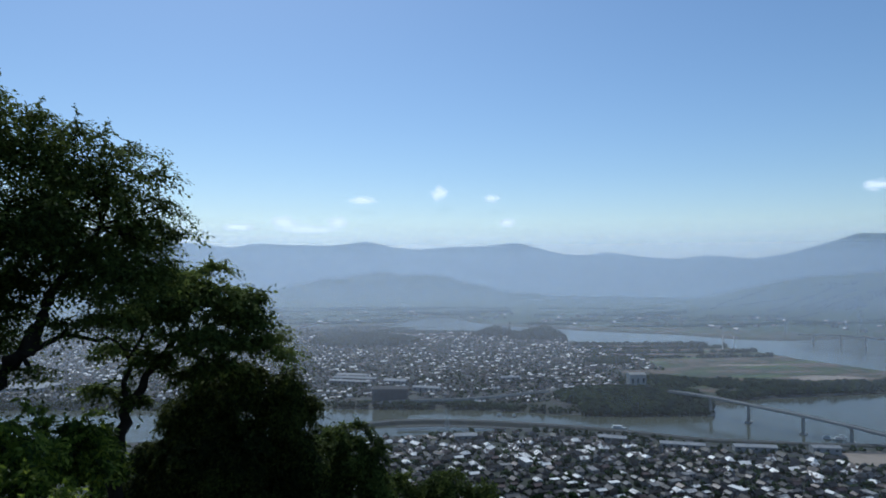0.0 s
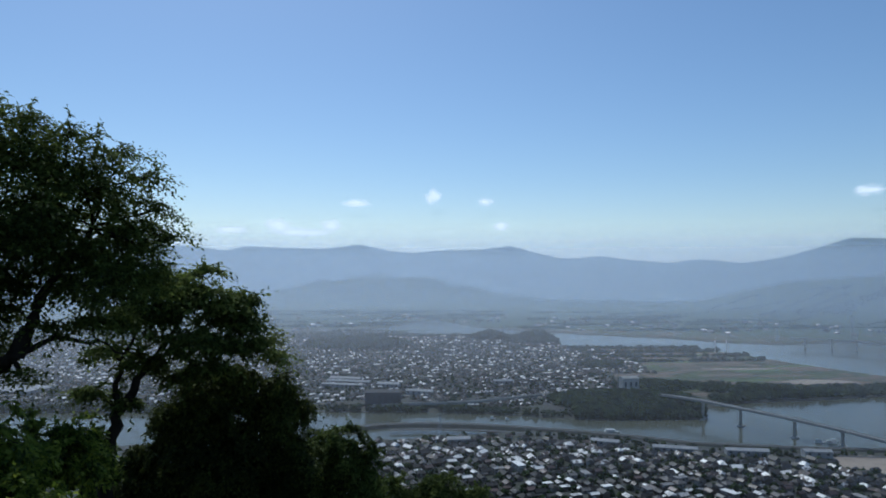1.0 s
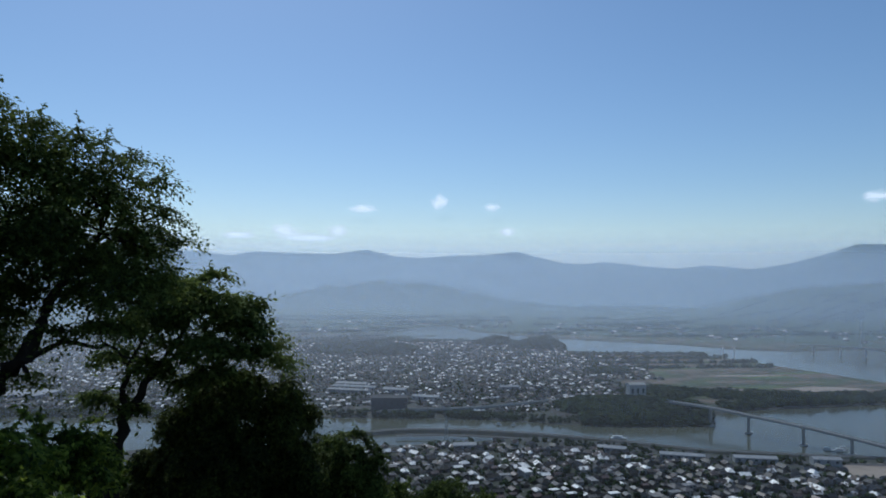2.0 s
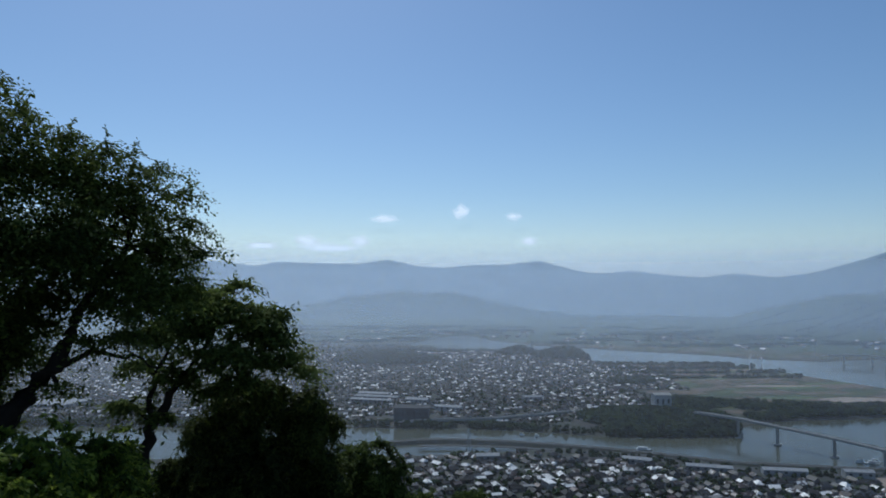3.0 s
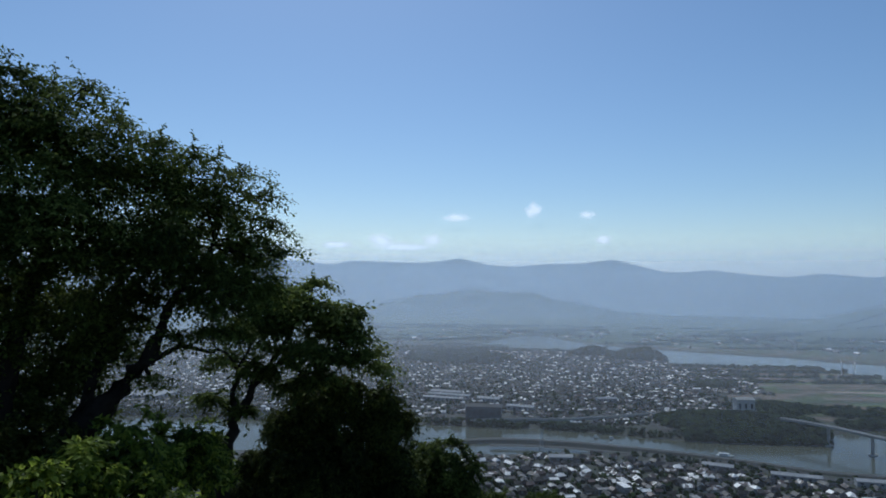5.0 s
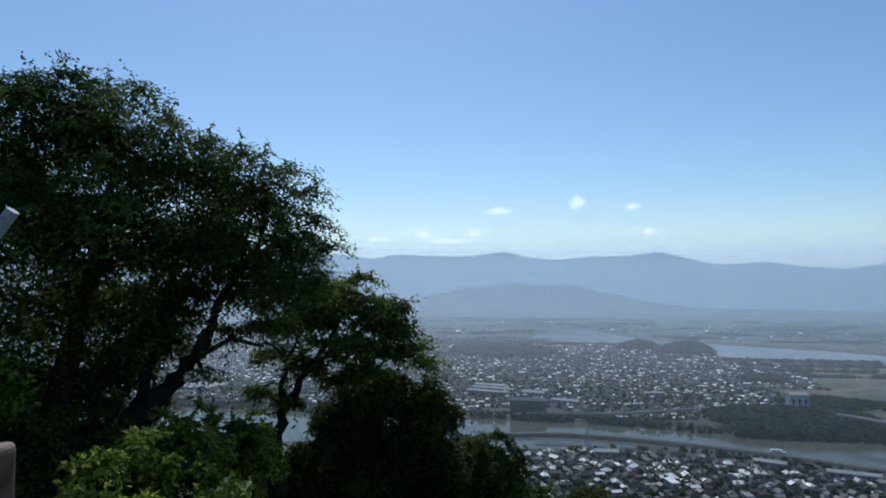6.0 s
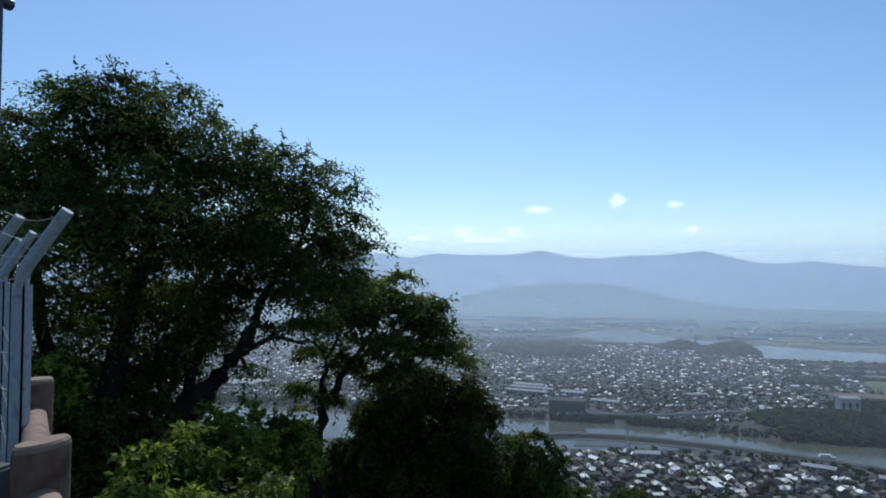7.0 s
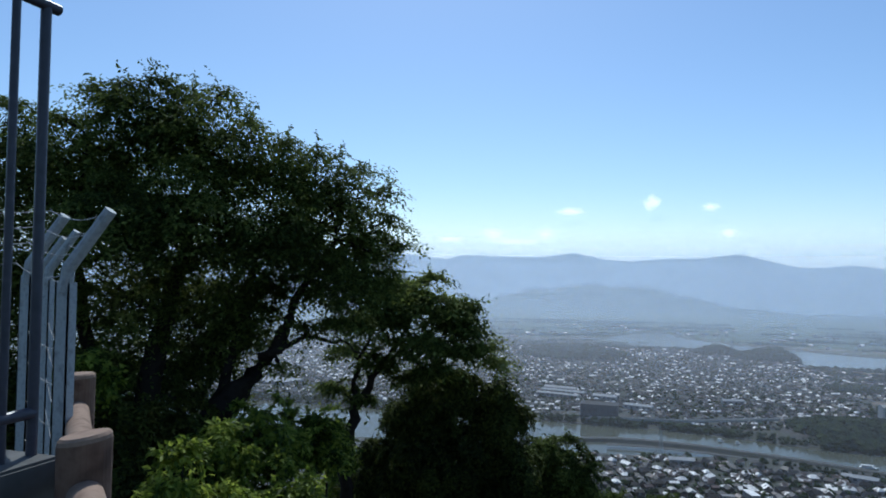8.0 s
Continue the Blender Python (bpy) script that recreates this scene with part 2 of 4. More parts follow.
def land_mesh():
    az = np.radians(np.concatenate([np.linspace(-180, -62, 24, endpoint=False), np.linspace(-62, 45, 430, endpoint=False), np.linspace(45, 180, 28, endpoint=False)]))
    rad = np.concatenate([[0.6, 1.5, 2.5], np.geomspace(3.2, 500, 75, endpoint=False), np.geomspace(500, 3000, 300, endpoint=False), np.geomspace(3000, 4985, 110)])
    rr, aa = np.meshgrid(rad, az, indexing="ij")
    x, y = rr * np.sin(aa), rr * np.cos(aa)
    v = np.stack([x, y, land(x, y)], 2).reshape(-1, 3)
    n, k = len(rad), len(az)
    i, j = np.meshgrid(np.arange(n - 1), np.arange(k), indexing="ij")
    j2 = (j + 1) % k
    f = np.stack([i * k + j, i * k + j2, (i + 1) * k + j2, (i + 1) * k + j], 2).reshape(-1, 4)
    v = np.vstack([v, [[0, 0, EYE - 1.6]]])
    faces = f.tolist() + [[len(v) - 1, (q + 1) % k, q] for q in range(k)]
    ob = mesh_object("ground", v, faces, [M_SOIL, M_TOWN, M_FIELD, M_SAND, M_WOODS, M_BANK, M_TILLED, M_CROP], smooth=True)
    c = v[f].mean(1)
    cx, cy, r = c[:, 0], c[:, 1], np.hypot(c[:, 0], c[:, 1])
    wd = water_depth(cx, cy)
    slot = np.full(len(f), 1)
    slot[r < 440] = 0
    px, py = cx / K, cy / K
    fields = (px > 300) & (py > 760) | (r > 2350) & (waves(cx, cy, 300, 21) > 0.1)
    slot[fields] = 2
    strip, plot = np.floor((py - 0.14 * px) / 17).astype(int), np.floor((px + 0.3 * py) / 85).astype(int)
    crop = (strip * 7 + plot * 13 + strip * plot * 5) % 11
    tilled = (px > 260) & (px < 760) & (py > 930) & (py < 1330)
    slot[tilled & (crop < 3)] = 6
    slot[tilled & (crop == 4)] = 7
    slot[tilled & (crop == 7)] = 4
    slot[(r > 2350) & (waves(cx, cy, 260, 23) > -0.8)] = 4
    slot[(((px - 530) / 52) ** 2 + ((py - 925) / 22) ** 2 < 1) | (((px - 470) / 60) ** 2 + ((py - 1045) / 7) ** 2 < 1) | (((px - 352) / 32) ** 2 + ((py - 540) / 26) ** 2 < 1)] = 3
    slot[r > np.interp(np.degrees(np.arctan2(cx, cy)), SPUR_R_AZ, SPUR_R) - 420 + 120 * waves(cx, cy, 500, 31)] = 4
    slot[(wd > -9) & (r > 440)] = 5
    slot = np.concatenate([slot, np.zeros(k, int)])
    ob.data.polygons.foreach_set("material_index", slot.astype(np.int32))
    return tagged(ob, kind="structure")


land_mesh()
water = mesh_object("water", [(-3500, 634, 0), (3500, 634, 0), (3500, 3100, 0), (-3500, 3100, 0)], [(0, 1, 2, 3)], M_WATER)
tagged(water, kind="structure")


for ix, iy, iw, ih in ((-100, 1690, 44, 9), (-30, 1700, 18, 6)):
    v, f = scatter(*(np.array([(math.cos(q) * w, math.sin(q) * w, h) for w, h in ((1, -1), (0.8, 0.8), (0.3, 1.2)) for q in np.linspace(0, 5.8905, 16)]),
                   [[a * 16 + b, a * 16 + (b + 1) % 16, (a + 1) * 16 + (b + 1) % 16, (a + 1) * 16 + b] for a in (0, 1) for b in range(16)] + [list(range(32, 48))]),
                   np.array([[ix * K, iy * K, 0.5]]), np.array([[iw * K, ih * K, 1.5]]), np.array([0.0]))
    tagged(mesh_object("islet", v, f, M_WOODS), "low scrub-covered islet in the broad river", "islet", kind="structure")


# ---- haze: tinted translucent sheets stand in for the valley's haze, fading at foot and top ----
def haze_sheet_material(low, full, reach, top, alpha, tint=(0.70, 0.805, 0.97)):
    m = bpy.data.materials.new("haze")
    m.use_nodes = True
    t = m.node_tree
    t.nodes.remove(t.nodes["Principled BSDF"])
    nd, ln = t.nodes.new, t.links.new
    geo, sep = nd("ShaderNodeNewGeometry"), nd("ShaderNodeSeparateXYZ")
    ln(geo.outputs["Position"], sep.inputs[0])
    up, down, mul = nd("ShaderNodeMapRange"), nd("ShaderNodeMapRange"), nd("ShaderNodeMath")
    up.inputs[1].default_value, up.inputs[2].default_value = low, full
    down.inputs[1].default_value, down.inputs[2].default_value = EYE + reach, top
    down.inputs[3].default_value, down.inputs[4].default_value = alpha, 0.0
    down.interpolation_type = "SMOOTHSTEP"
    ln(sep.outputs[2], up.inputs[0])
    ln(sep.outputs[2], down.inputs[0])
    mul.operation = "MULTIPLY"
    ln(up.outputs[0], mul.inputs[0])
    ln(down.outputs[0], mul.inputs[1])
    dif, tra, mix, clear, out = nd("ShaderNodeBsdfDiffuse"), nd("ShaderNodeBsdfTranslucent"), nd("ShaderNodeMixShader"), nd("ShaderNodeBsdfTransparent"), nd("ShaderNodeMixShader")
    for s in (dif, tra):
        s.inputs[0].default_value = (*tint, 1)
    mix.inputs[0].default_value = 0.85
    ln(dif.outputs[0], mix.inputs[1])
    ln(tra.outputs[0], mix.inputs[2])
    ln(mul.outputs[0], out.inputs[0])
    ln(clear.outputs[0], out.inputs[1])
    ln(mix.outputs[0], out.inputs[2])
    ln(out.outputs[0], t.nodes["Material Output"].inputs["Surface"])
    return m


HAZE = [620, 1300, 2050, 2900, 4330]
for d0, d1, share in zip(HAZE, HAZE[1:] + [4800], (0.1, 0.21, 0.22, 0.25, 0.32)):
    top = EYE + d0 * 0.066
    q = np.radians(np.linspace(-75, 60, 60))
    # far sheets lean towards the sun so that their haze tint comes out brighter
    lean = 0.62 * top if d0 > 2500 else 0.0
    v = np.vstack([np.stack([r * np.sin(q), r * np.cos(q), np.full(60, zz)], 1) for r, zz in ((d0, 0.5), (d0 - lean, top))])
    ob = mesh_object("haze", v, [[i, i + 1, i + 61, i + 60] for i in range(59)], haze_sheet_material(0, EYE * (1 - d0 / d1), d0 * (0.02 if d0 == HAZE[-1] else 0.004), top, share, (0.79, 0.81, 0.89) if d0 < 1500 else (0.63, 0.785, 1.0)), smooth=True)
    tagged(ob, "thin tinted sheet standing in for summer haze over the valley", "haze", kind="stuff")
# paler sheet leaned to the sun, added to whiten the sky over the ridge
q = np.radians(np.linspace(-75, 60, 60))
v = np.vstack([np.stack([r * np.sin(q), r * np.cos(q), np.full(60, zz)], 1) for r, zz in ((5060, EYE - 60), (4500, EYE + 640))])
tagged(mesh_object("haze", v, [[i, i + 1, i + 61, i + 60] for i in range(59)], haze_sheet_material(EYE - 60, EYE - 20, 60, EYE + 640, 0.23, (0.9, 0.95, 1.0)), smooth=True),
       "pale leaning sheet standing in for bright haze low in the sky", "haze", kind="stuff")


# ---- clouds, far behind the ridge ----
def cloud_material():
    m = bpy.data.materials.new("cloud")
    m.use_nodes = True
    t = m.node_tree
    t.nodes.remove(t.nodes["Principled BSDF"])
    nd, ln = t.nodes.new, t.links.new
    tc, ns, vec, ln_, inv = nd("ShaderNodeTexCoord"), nd("ShaderNodeTexNoise"), nd("ShaderNodeVectorMath"), nd("ShaderNodeMapRange"), nd("ShaderNodeMath")
    info, add = nd("ShaderNodeObjectInfo"), nd("ShaderNodeVectorMath")
    vec.operation = "LENGTH"
    ln(tc.outputs["Object"], vec.inputs[0])
    add.operation = "ADD"
    ln(tc.outputs["Object"], add.inputs[0])
    ln(info.outputs["Location"], add.inputs[1])
    ns.inputs["Scale"].default_value, ns.inputs["Detail"].default_value = 1.7, 6
    ln(add.outputs[0], ns.inputs["Vector"])
    inv.operation = "MULTIPLY_ADD"
    ln(vec.outputs["Value"], inv.inputs[0])
    inv.inputs[1].default_value = -0.9
    ln(ns.outputs["Fac"], inv.inputs[2])
    ln(inv.outputs[0], ln_.inputs[0])
    ln_.inputs[1].default_value, ln_.inputs[2].default_value = -0.26, 0.26
    ln_.inputs[4].default_value = 0.85
    # White emission takes the place of sunlight on the cloud sheets.
    em, clear, mix = nd("ShaderNodeEmission"), nd("ShaderNodeBsdfTransparent"), nd("ShaderNodeMixShader")
    em.inputs[0].default_value, em.inputs[1].default_value = (0.95, 0.96, 1.0, 1), 1.3
    ln(ln_.outputs[0], mix.inputs[0])
    ln(clear.outputs[0], mix.inputs[1])
    ln(em.outputs[0], mix.inputs[2])
    ln(mix.outputs[0], t.nodes["Material Output"].inputs["Surface"])
    return m


M_CLOUD = cloud_material()
for az, el, wide, high in [(-0.3, 6.05, 66, 62), (-13.4, 3.45, 105, 55), (-9.0, 3.5, 90, 45), (-6.9, 5.4, 110, 32), (4.2, 5.6, 60, 32), (5.5, 3.5, 60, 38),
                           (33.1, 5.7, 95, 38), (-11.5, 2.9, 210, 34), (-17, 3.0, 120, 30)]:
    n = 24
    v = [(0, 0, 0)] + [(math.cos(6.2832 * i / n) * q, 0.12 * (1 - q), math.sin(6.2832 * i / n) * q) for q in (0.5, 1.0) for i in range(n)]
    f = [[0, 1 + i, 1 + (i + 1) % n] for i in range(n)] + [[1 + i, 1 + n + i, 1 + n + (i + 1) % n, 1 + (i + 1) % n] for i in range(n)]
    ob = mesh_object("cloud", v, f, M_CLOUD)
    ob.matrix_world = Matrix.Translation(around(az, el, 4240 * 1.13)) @ Matrix.Rotation(-radians(az), 4, "Z") @ Matrix.Diagonal((wide * 1.2, 60, high * 1.2, 1))
    tagged(ob, "small white fair-weather cloud low over the ridge", "cloud", group="clouds over the ridge")


# ---- woods, hedges and town trees: many far crowns ----
def ico(sub):
    bm = bmesh.new()
    bmesh.ops.create_icosphere(bm, subdivisions=sub, radius=1)
    v, f = np.array([q.co[:] for q in bm.verts]), np.array([[q.index for q in g.verts] for g in bm.faces])
    bm.free()
    return v, f


ICO1, ICO2 = ico(1), ico(2)


def clumps(name, label, xs, ys, size, spread, seed, shape=ICO2, lift=0.35):
    rng = np.random.default_rng(seed)
    n = len(xs)
    sc = rng.uniform(size * (1 - spread), size * (1 + spread), (n, 1)) * rng.uniform(0.8, 1.2, (n, 3)) * np.array([[1, 1, 0.95]])
    pl = np.stack([xs, ys, land(xs, ys) + sc[:, 2] * lift], 1)
    v, f = scatter(shape[0], shape[1], pl, sc, rng.uniform(0, 6.28, n), 0.38, rng)
    return tagged(mesh_object(name, v, f, M_CLUMP), label, "trees", kind="stuff")


def inside(n, cx, cy, rx, ry, seed):
    rng = np.random.default_rng(seed)
    q, r = rng.uniform(0, 6.2832, n), np.sqrt(rng.uniform(0, 1, n))
    return cx + rx * r * np.cos(q), cy + ry * r * np.sin(q)


def wood(n, cx, cy, rx, ry, size, seed, label="dark green broadleaf wood on a low rise"):
    x, y = inside(int(n * 1.7), cx * K, cy * K, rx * K, ry * K, seed)
    clumps("wood", label, x, y, size, 0.55, seed)


wood(420, 212, 775, 82, 50, 6.0, 41, "dark wooded bluff above the river bridge")
wood(420, -155, 1325, 105, 95, 6.5, 42)
wood(240, 198, 1395, 55, 50, 7.5, 43)
wood(130, 109, 1440, 36, 38, 7.5, 44)
wood(130, 262, 1075, 34, 30, 5.5, 45)
wood(170, 300, 900, 40, 45, 4.5, 46)
wood(150, 395, 880, 70, 40, 4.5, 47)
rng = np.random.default_rng(50)
x = K * np.concatenate([rng.uniform(330, 760, 500), rng.uniform(420, 700, 240), rng.uniform(250, 560, 480), rng.uniform(150, 300, 420), rng.uniform(-500, 120, 160)])
y = np.concatenate([mid_bank(x[:500]) + rng.uniform(6, 36, 500), K * (860 + (x[500:740] / K - 420) * 0.12) + rng.uniform(-10, 18, 240), K * (1085 + 60 * rng.integers(0, 4, 480)) + 0.1 * x[740:1220] + rng.uniform(-5, 5, 480),
                    mid_bank(x[1220:1640]) + rng.uniform(3, 34, 420), mid_bank(x[1640:]) + rng.uniform(2, 8, 160)])
clumps("riverside_trees", "dense dark trees along the river bank", x, y, 5.0, 0.4, 51)
xs = K * rng.uniform(-600, 150, 900)
clumps("bank_scrub", "low dark scrub along the far bank", xs, mid_bank(xs) + rng.uniform(1, 30, 900), 2.2, 0.5, 52, ICO1)
bx, by, bl, bq = rng.uniform(-1500, 2400, 150), rng.uniform(2150, 3500, 150), rng.uniform(80, 420, 150), rng.normal(0.05, 0.16, 150)
along = rng.uniform(-0.5, 0.5, (150, 90)) * bl[:, None]
x = (bx[:, None] + along * np.cos(bq)[:, None] + rng.normal(0, 5, (150, 90))).ravel()
y = (by[:, None] + along * np.sin(bq)[:, None] + rng.normal(0, 7, (150, 90))).ravel()
ok = (water_depth(x, y) < -12) & (np.hypot(x, y) > 2200) & (np.hypot(x, y) < 3300)
clumps("far_tree_belts", "hazy tree belts across the far plain", x[ok], y[ok], 5.0, 0.4, 62, ICO1, 0.0)


# ---- town of the far bank: roofs and walls of many small houses ----
def house_shape(hip):
    """Unit house: one metre square in plan, eaves at 0.6, ridge at 1; wall faces and roof faces apart."""
    e, o = 0.5, 0.58
    wall_v = [(-e, -e, -0.4), (e, -e, -0.4), (e, e, -0.4), (-e, e, -0.4), (-e, -e, 0.6), (e, -e, 0.6), (e, e, 0.6), (-e, e, 0.6), (-e, 0, 0.92), (e, 0, 0.92)]
    wall_f = [[0, 1, 5, 4], [2, 3, 7, 6], [1, 2, 6, 9, 5], [3, 0, 4, 8, 7]]
    if hip:
        wall_v = wall_v[:8]
        wall_f = [[0, 1, 5, 4], [2, 3, 7, 6], [1, 2, 6, 5], [3, 0, 4, 7]]
    g = 0.28 if hip else o
    roof_v = [(-o, -o, 0.56), (o, -o, 0.56), (o, o, 0.56), (-o, o, 0.56), (-g, 0, 1), (g, 0, 1)]
    roof_f = [[0, 1, 5, 4], [2, 3, 4, 5], [1, 2, 5], [3, 0, 4]] if hip else [[0, 1, 5, 4], [2, 3, 4, 5]]
    return np.array(wall_v, float), wall_f, np.array(roof_v, float), roof_f


def houses(name, label, xs, ys, seed, base=1.0, lift=0.0):
    rng = np.random.default_rng(seed)
    for hip in (False, True):
        pick = rng.uniform(0, 1, len(xs)) < 0.5 if not hip else ~pick
        x, y = xs[pick], ys[pick]
        n = len(x)
        wide = rng.uniform(7.5, 13, n) * base * np.where(rng.uniform(0, 1, n) < 0.04, 2.0, 1)
        sc = np.stack([wide, rng.uniform(6.5, 9.5, n) * base, rng.uniform(4.2, 8.0, n) * base], 1)
        turn = radians(18) + waves(x, y, 300, seed + 1) * 0.5 + rng.choice([0, math.pi / 2], n) + rng.normal(0, 0.16, n)
        pl = np.stack([x, y, land(x, y) + lift], 1)
        wv, wf, rv, rf = house_shape(hip)
        v1, f1 = scatter(wv, wf, pl, sc, turn)
        v2, f2 = scatter(rv, rf, pl, sc, turn)
        f2 = [[i + len(v1) for i in q] for q in f2]
        ob = mesh_object(name, np.vstack([v1, v2]), f1 + f2, [M_WALL, M_ROOF])
        ob.data.polygons.foreach_set("material_index", np.array([0] * len(f1) + [1] * len(f2), np.int32))
        tagged(ob, label, "houses", kind="stuff")


def lots(x0, x1, y0, y1, pitch, seed, keep=0.85):
    rng = np.random.default_rng(seed)
    u, w = np.meshgrid(np.arange(x0 - 300, x1 + 300, pitch), np.arange(y0 - 300, y1 + 300, pitch * 1.05))
    u, w = u.ravel(), w.ravel()
    cx, cy, q = (x0 + x1) / 2, (y0 + y1) / 2, radians(18)
    x = cx + (u - cx) * math.cos(q) - (w - cy) * math.sin(q) + rng.normal(0, pitch * 0.14, len(u))
    y = cy + (u - cx) * math.sin(q) + (w - cy) * math.cos(q) + rng.normal(0, pitch * 0.14, len(u))
    ok = (x > x0) & (x < x1) & (y > y0) & (y < y1) & (rng.uniform(0, 1, len(u)) < keep)
    return x[ok], y[ok]


WOODS = [(212, 775, 80, 50), (-155, 1325, 105, 95), (195, 1395, 60, 55), (112, 1440, 42, 40), (262, 1075, 34, 30), (300, 900, 40, 45), (395, 880, 70, 40), (-60, 780, 45, 22)]


def clear_of_woods(x, y):
    ok = np.ones(len(x), bool)
    for cx, cy, rx, ry in WOODS:
        ok &= ((x / K - cx) / rx) ** 2 + ((y / K - cy) / ry) ** 2 > 1
    return ok


x, y = lots(-900 * K, 330 * K, 755 * K, 1620 * K, 12.0, 71, 0.72)
ok = clear_of_woods(x, y) & (y > mid_bank(x) + 26) & (y < far_river_near(np.maximum(x, -200 * K)) - 60) & (y < 1500 * K + 0.2 * x) & ((x < 240 * K) | (y > 1000 * K))
ok &= waves(x, y, 200, 72) > -0.85
houses("far_bank_houses", "dense low houses with grey tiled and pale roofs, some whitened as sun glint", x[ok], y[ok], 73, 0.7)
xt, yt = lots(-900 * K, 330 * K, 755 * K, 1620 * K, 11.5, 74, 0.62)
okt = clear_of_woods(xt, yt) & (yt > mid_bank(xt) + 10) & (yt < far_river_near(np.maximum(xt, -200 * K)) - 20) & ((xt < 260 * K) | (yt > 1000 * K))
clumps("garden_trees", "dark garden trees among the far houses", xt[okt], yt[okt], 3.2, 0.45, 75, ICO1)
rng = np.random.default_rng(80)
x, y = rng.uniform(-1600, 2400, 1500), rng.uniform(2000, 3900, 1500)
ok = (water_depth(x, y) < -30) & (np.hypot(x, y) > 2300) & (np.hypot(x, y) < 2950) & (waves(x, y, 380, 81) > 0.0)
houses("plain_buildings", "scattered pale buildings across the far plain", x[ok], y[ok], 82, 1.3)


# ---- levee with its road, along the near bank ----
def ribbon(name, centre, profile, mat, label="", parent=None):
    """A strip along a centre line; profile is a list of (offset, height)."""
    c = np.array(centre, float)
    q = np.concatenate([[0], np.cumsum(np.hypot(*np.diff(c[:, :2], axis=0).T))])
    fine = np.arange(0, q[-1], 6.0)
    pts = np.stack([np.interp(fine, q, c[:, i]) for i in range(3)], 1)
    for _ in range(4):
        pts[1:-1] = (pts[:-2] + 2 * pts[1:-1] + pts[2:]) / 4
    d = np.gradient(pts[:, :2], axis=0)
    d /= np.hypot(d[:, 0], d[:, 1])[:, None]
    side = np.stack([d[:, 1], -d[:, 0]], 1)
    k = len(profile)
    v = np.concatenate([np.column_stack([pts[:, :2] + side * o, pts[:, 2] + h])[:, None, :] for o, h in profile], 1).reshape(-1, 3)
    f = [[i * k + j, i * k + (j + 1) % k, (i + 1) * k + (j + 1) % k, (i + 1) * k + j] for i in range(len(pts) - 1) for j in range(k)]
    f += [list(range(k))[::-1], [len(v) - k + j for j in range(k)]]
    return mesh_object(name, v, f, mat, parent)


M_ROAD = material("asphalt", [(0.045, 0.045, 0.047), (0.065, 0.065, 0.065)], 0.3)
M_DECK = material("weathered bridge concrete", [(0.2, 0.2, 0.19), (0.3, 0.3, 0.28), (0.25, 0.25, 0.24)], 0.3)
M_STEEL = material("painted bridge steel", [(0.2, 0.24, 0.25), (0.28, 0.31, 0.31)], 0.3, rough=0.5)
LEVEE = [(-150, 612, 0), (-120, 640, 0), (-81, 662, 0), (-49, 676, 0), (-14, 680, 0), (38, 675, 0), (93, 662, 0), (145, 645, 0), (193, 624, 0), (237, 603, 0), (330, 588, 0), (430, 578, 0), (560, 560, 0)]
LEVEE = [(x * K, y * K, 0) for x, y, _ in LEVEE]
levee = tagged(ribbon("levee", LEVEE, [(-11, -3), (-5, 4.2), (5, 4.2), (12, -3)], M_BANK), "grassy stone levee curving along the river", "levee", kind="structure")
tagged(ribbon("levee_road", LEVEE, [(-3, 4.1), (-3, 4.35), (3, 4.35), (3, 4.1)], M_ROAD), kind="structure")


BACK_ROAD = [(x + 6, y - 34, 3.9) for x, y, _ in LEVEE[3:]]
tagged(ribbon("bank_road", BACK_ROAD, [(-4, -0.3), (-4, 0.25), (4, 0.25), (4, -0.3)], M_ROAD), kind="structure")


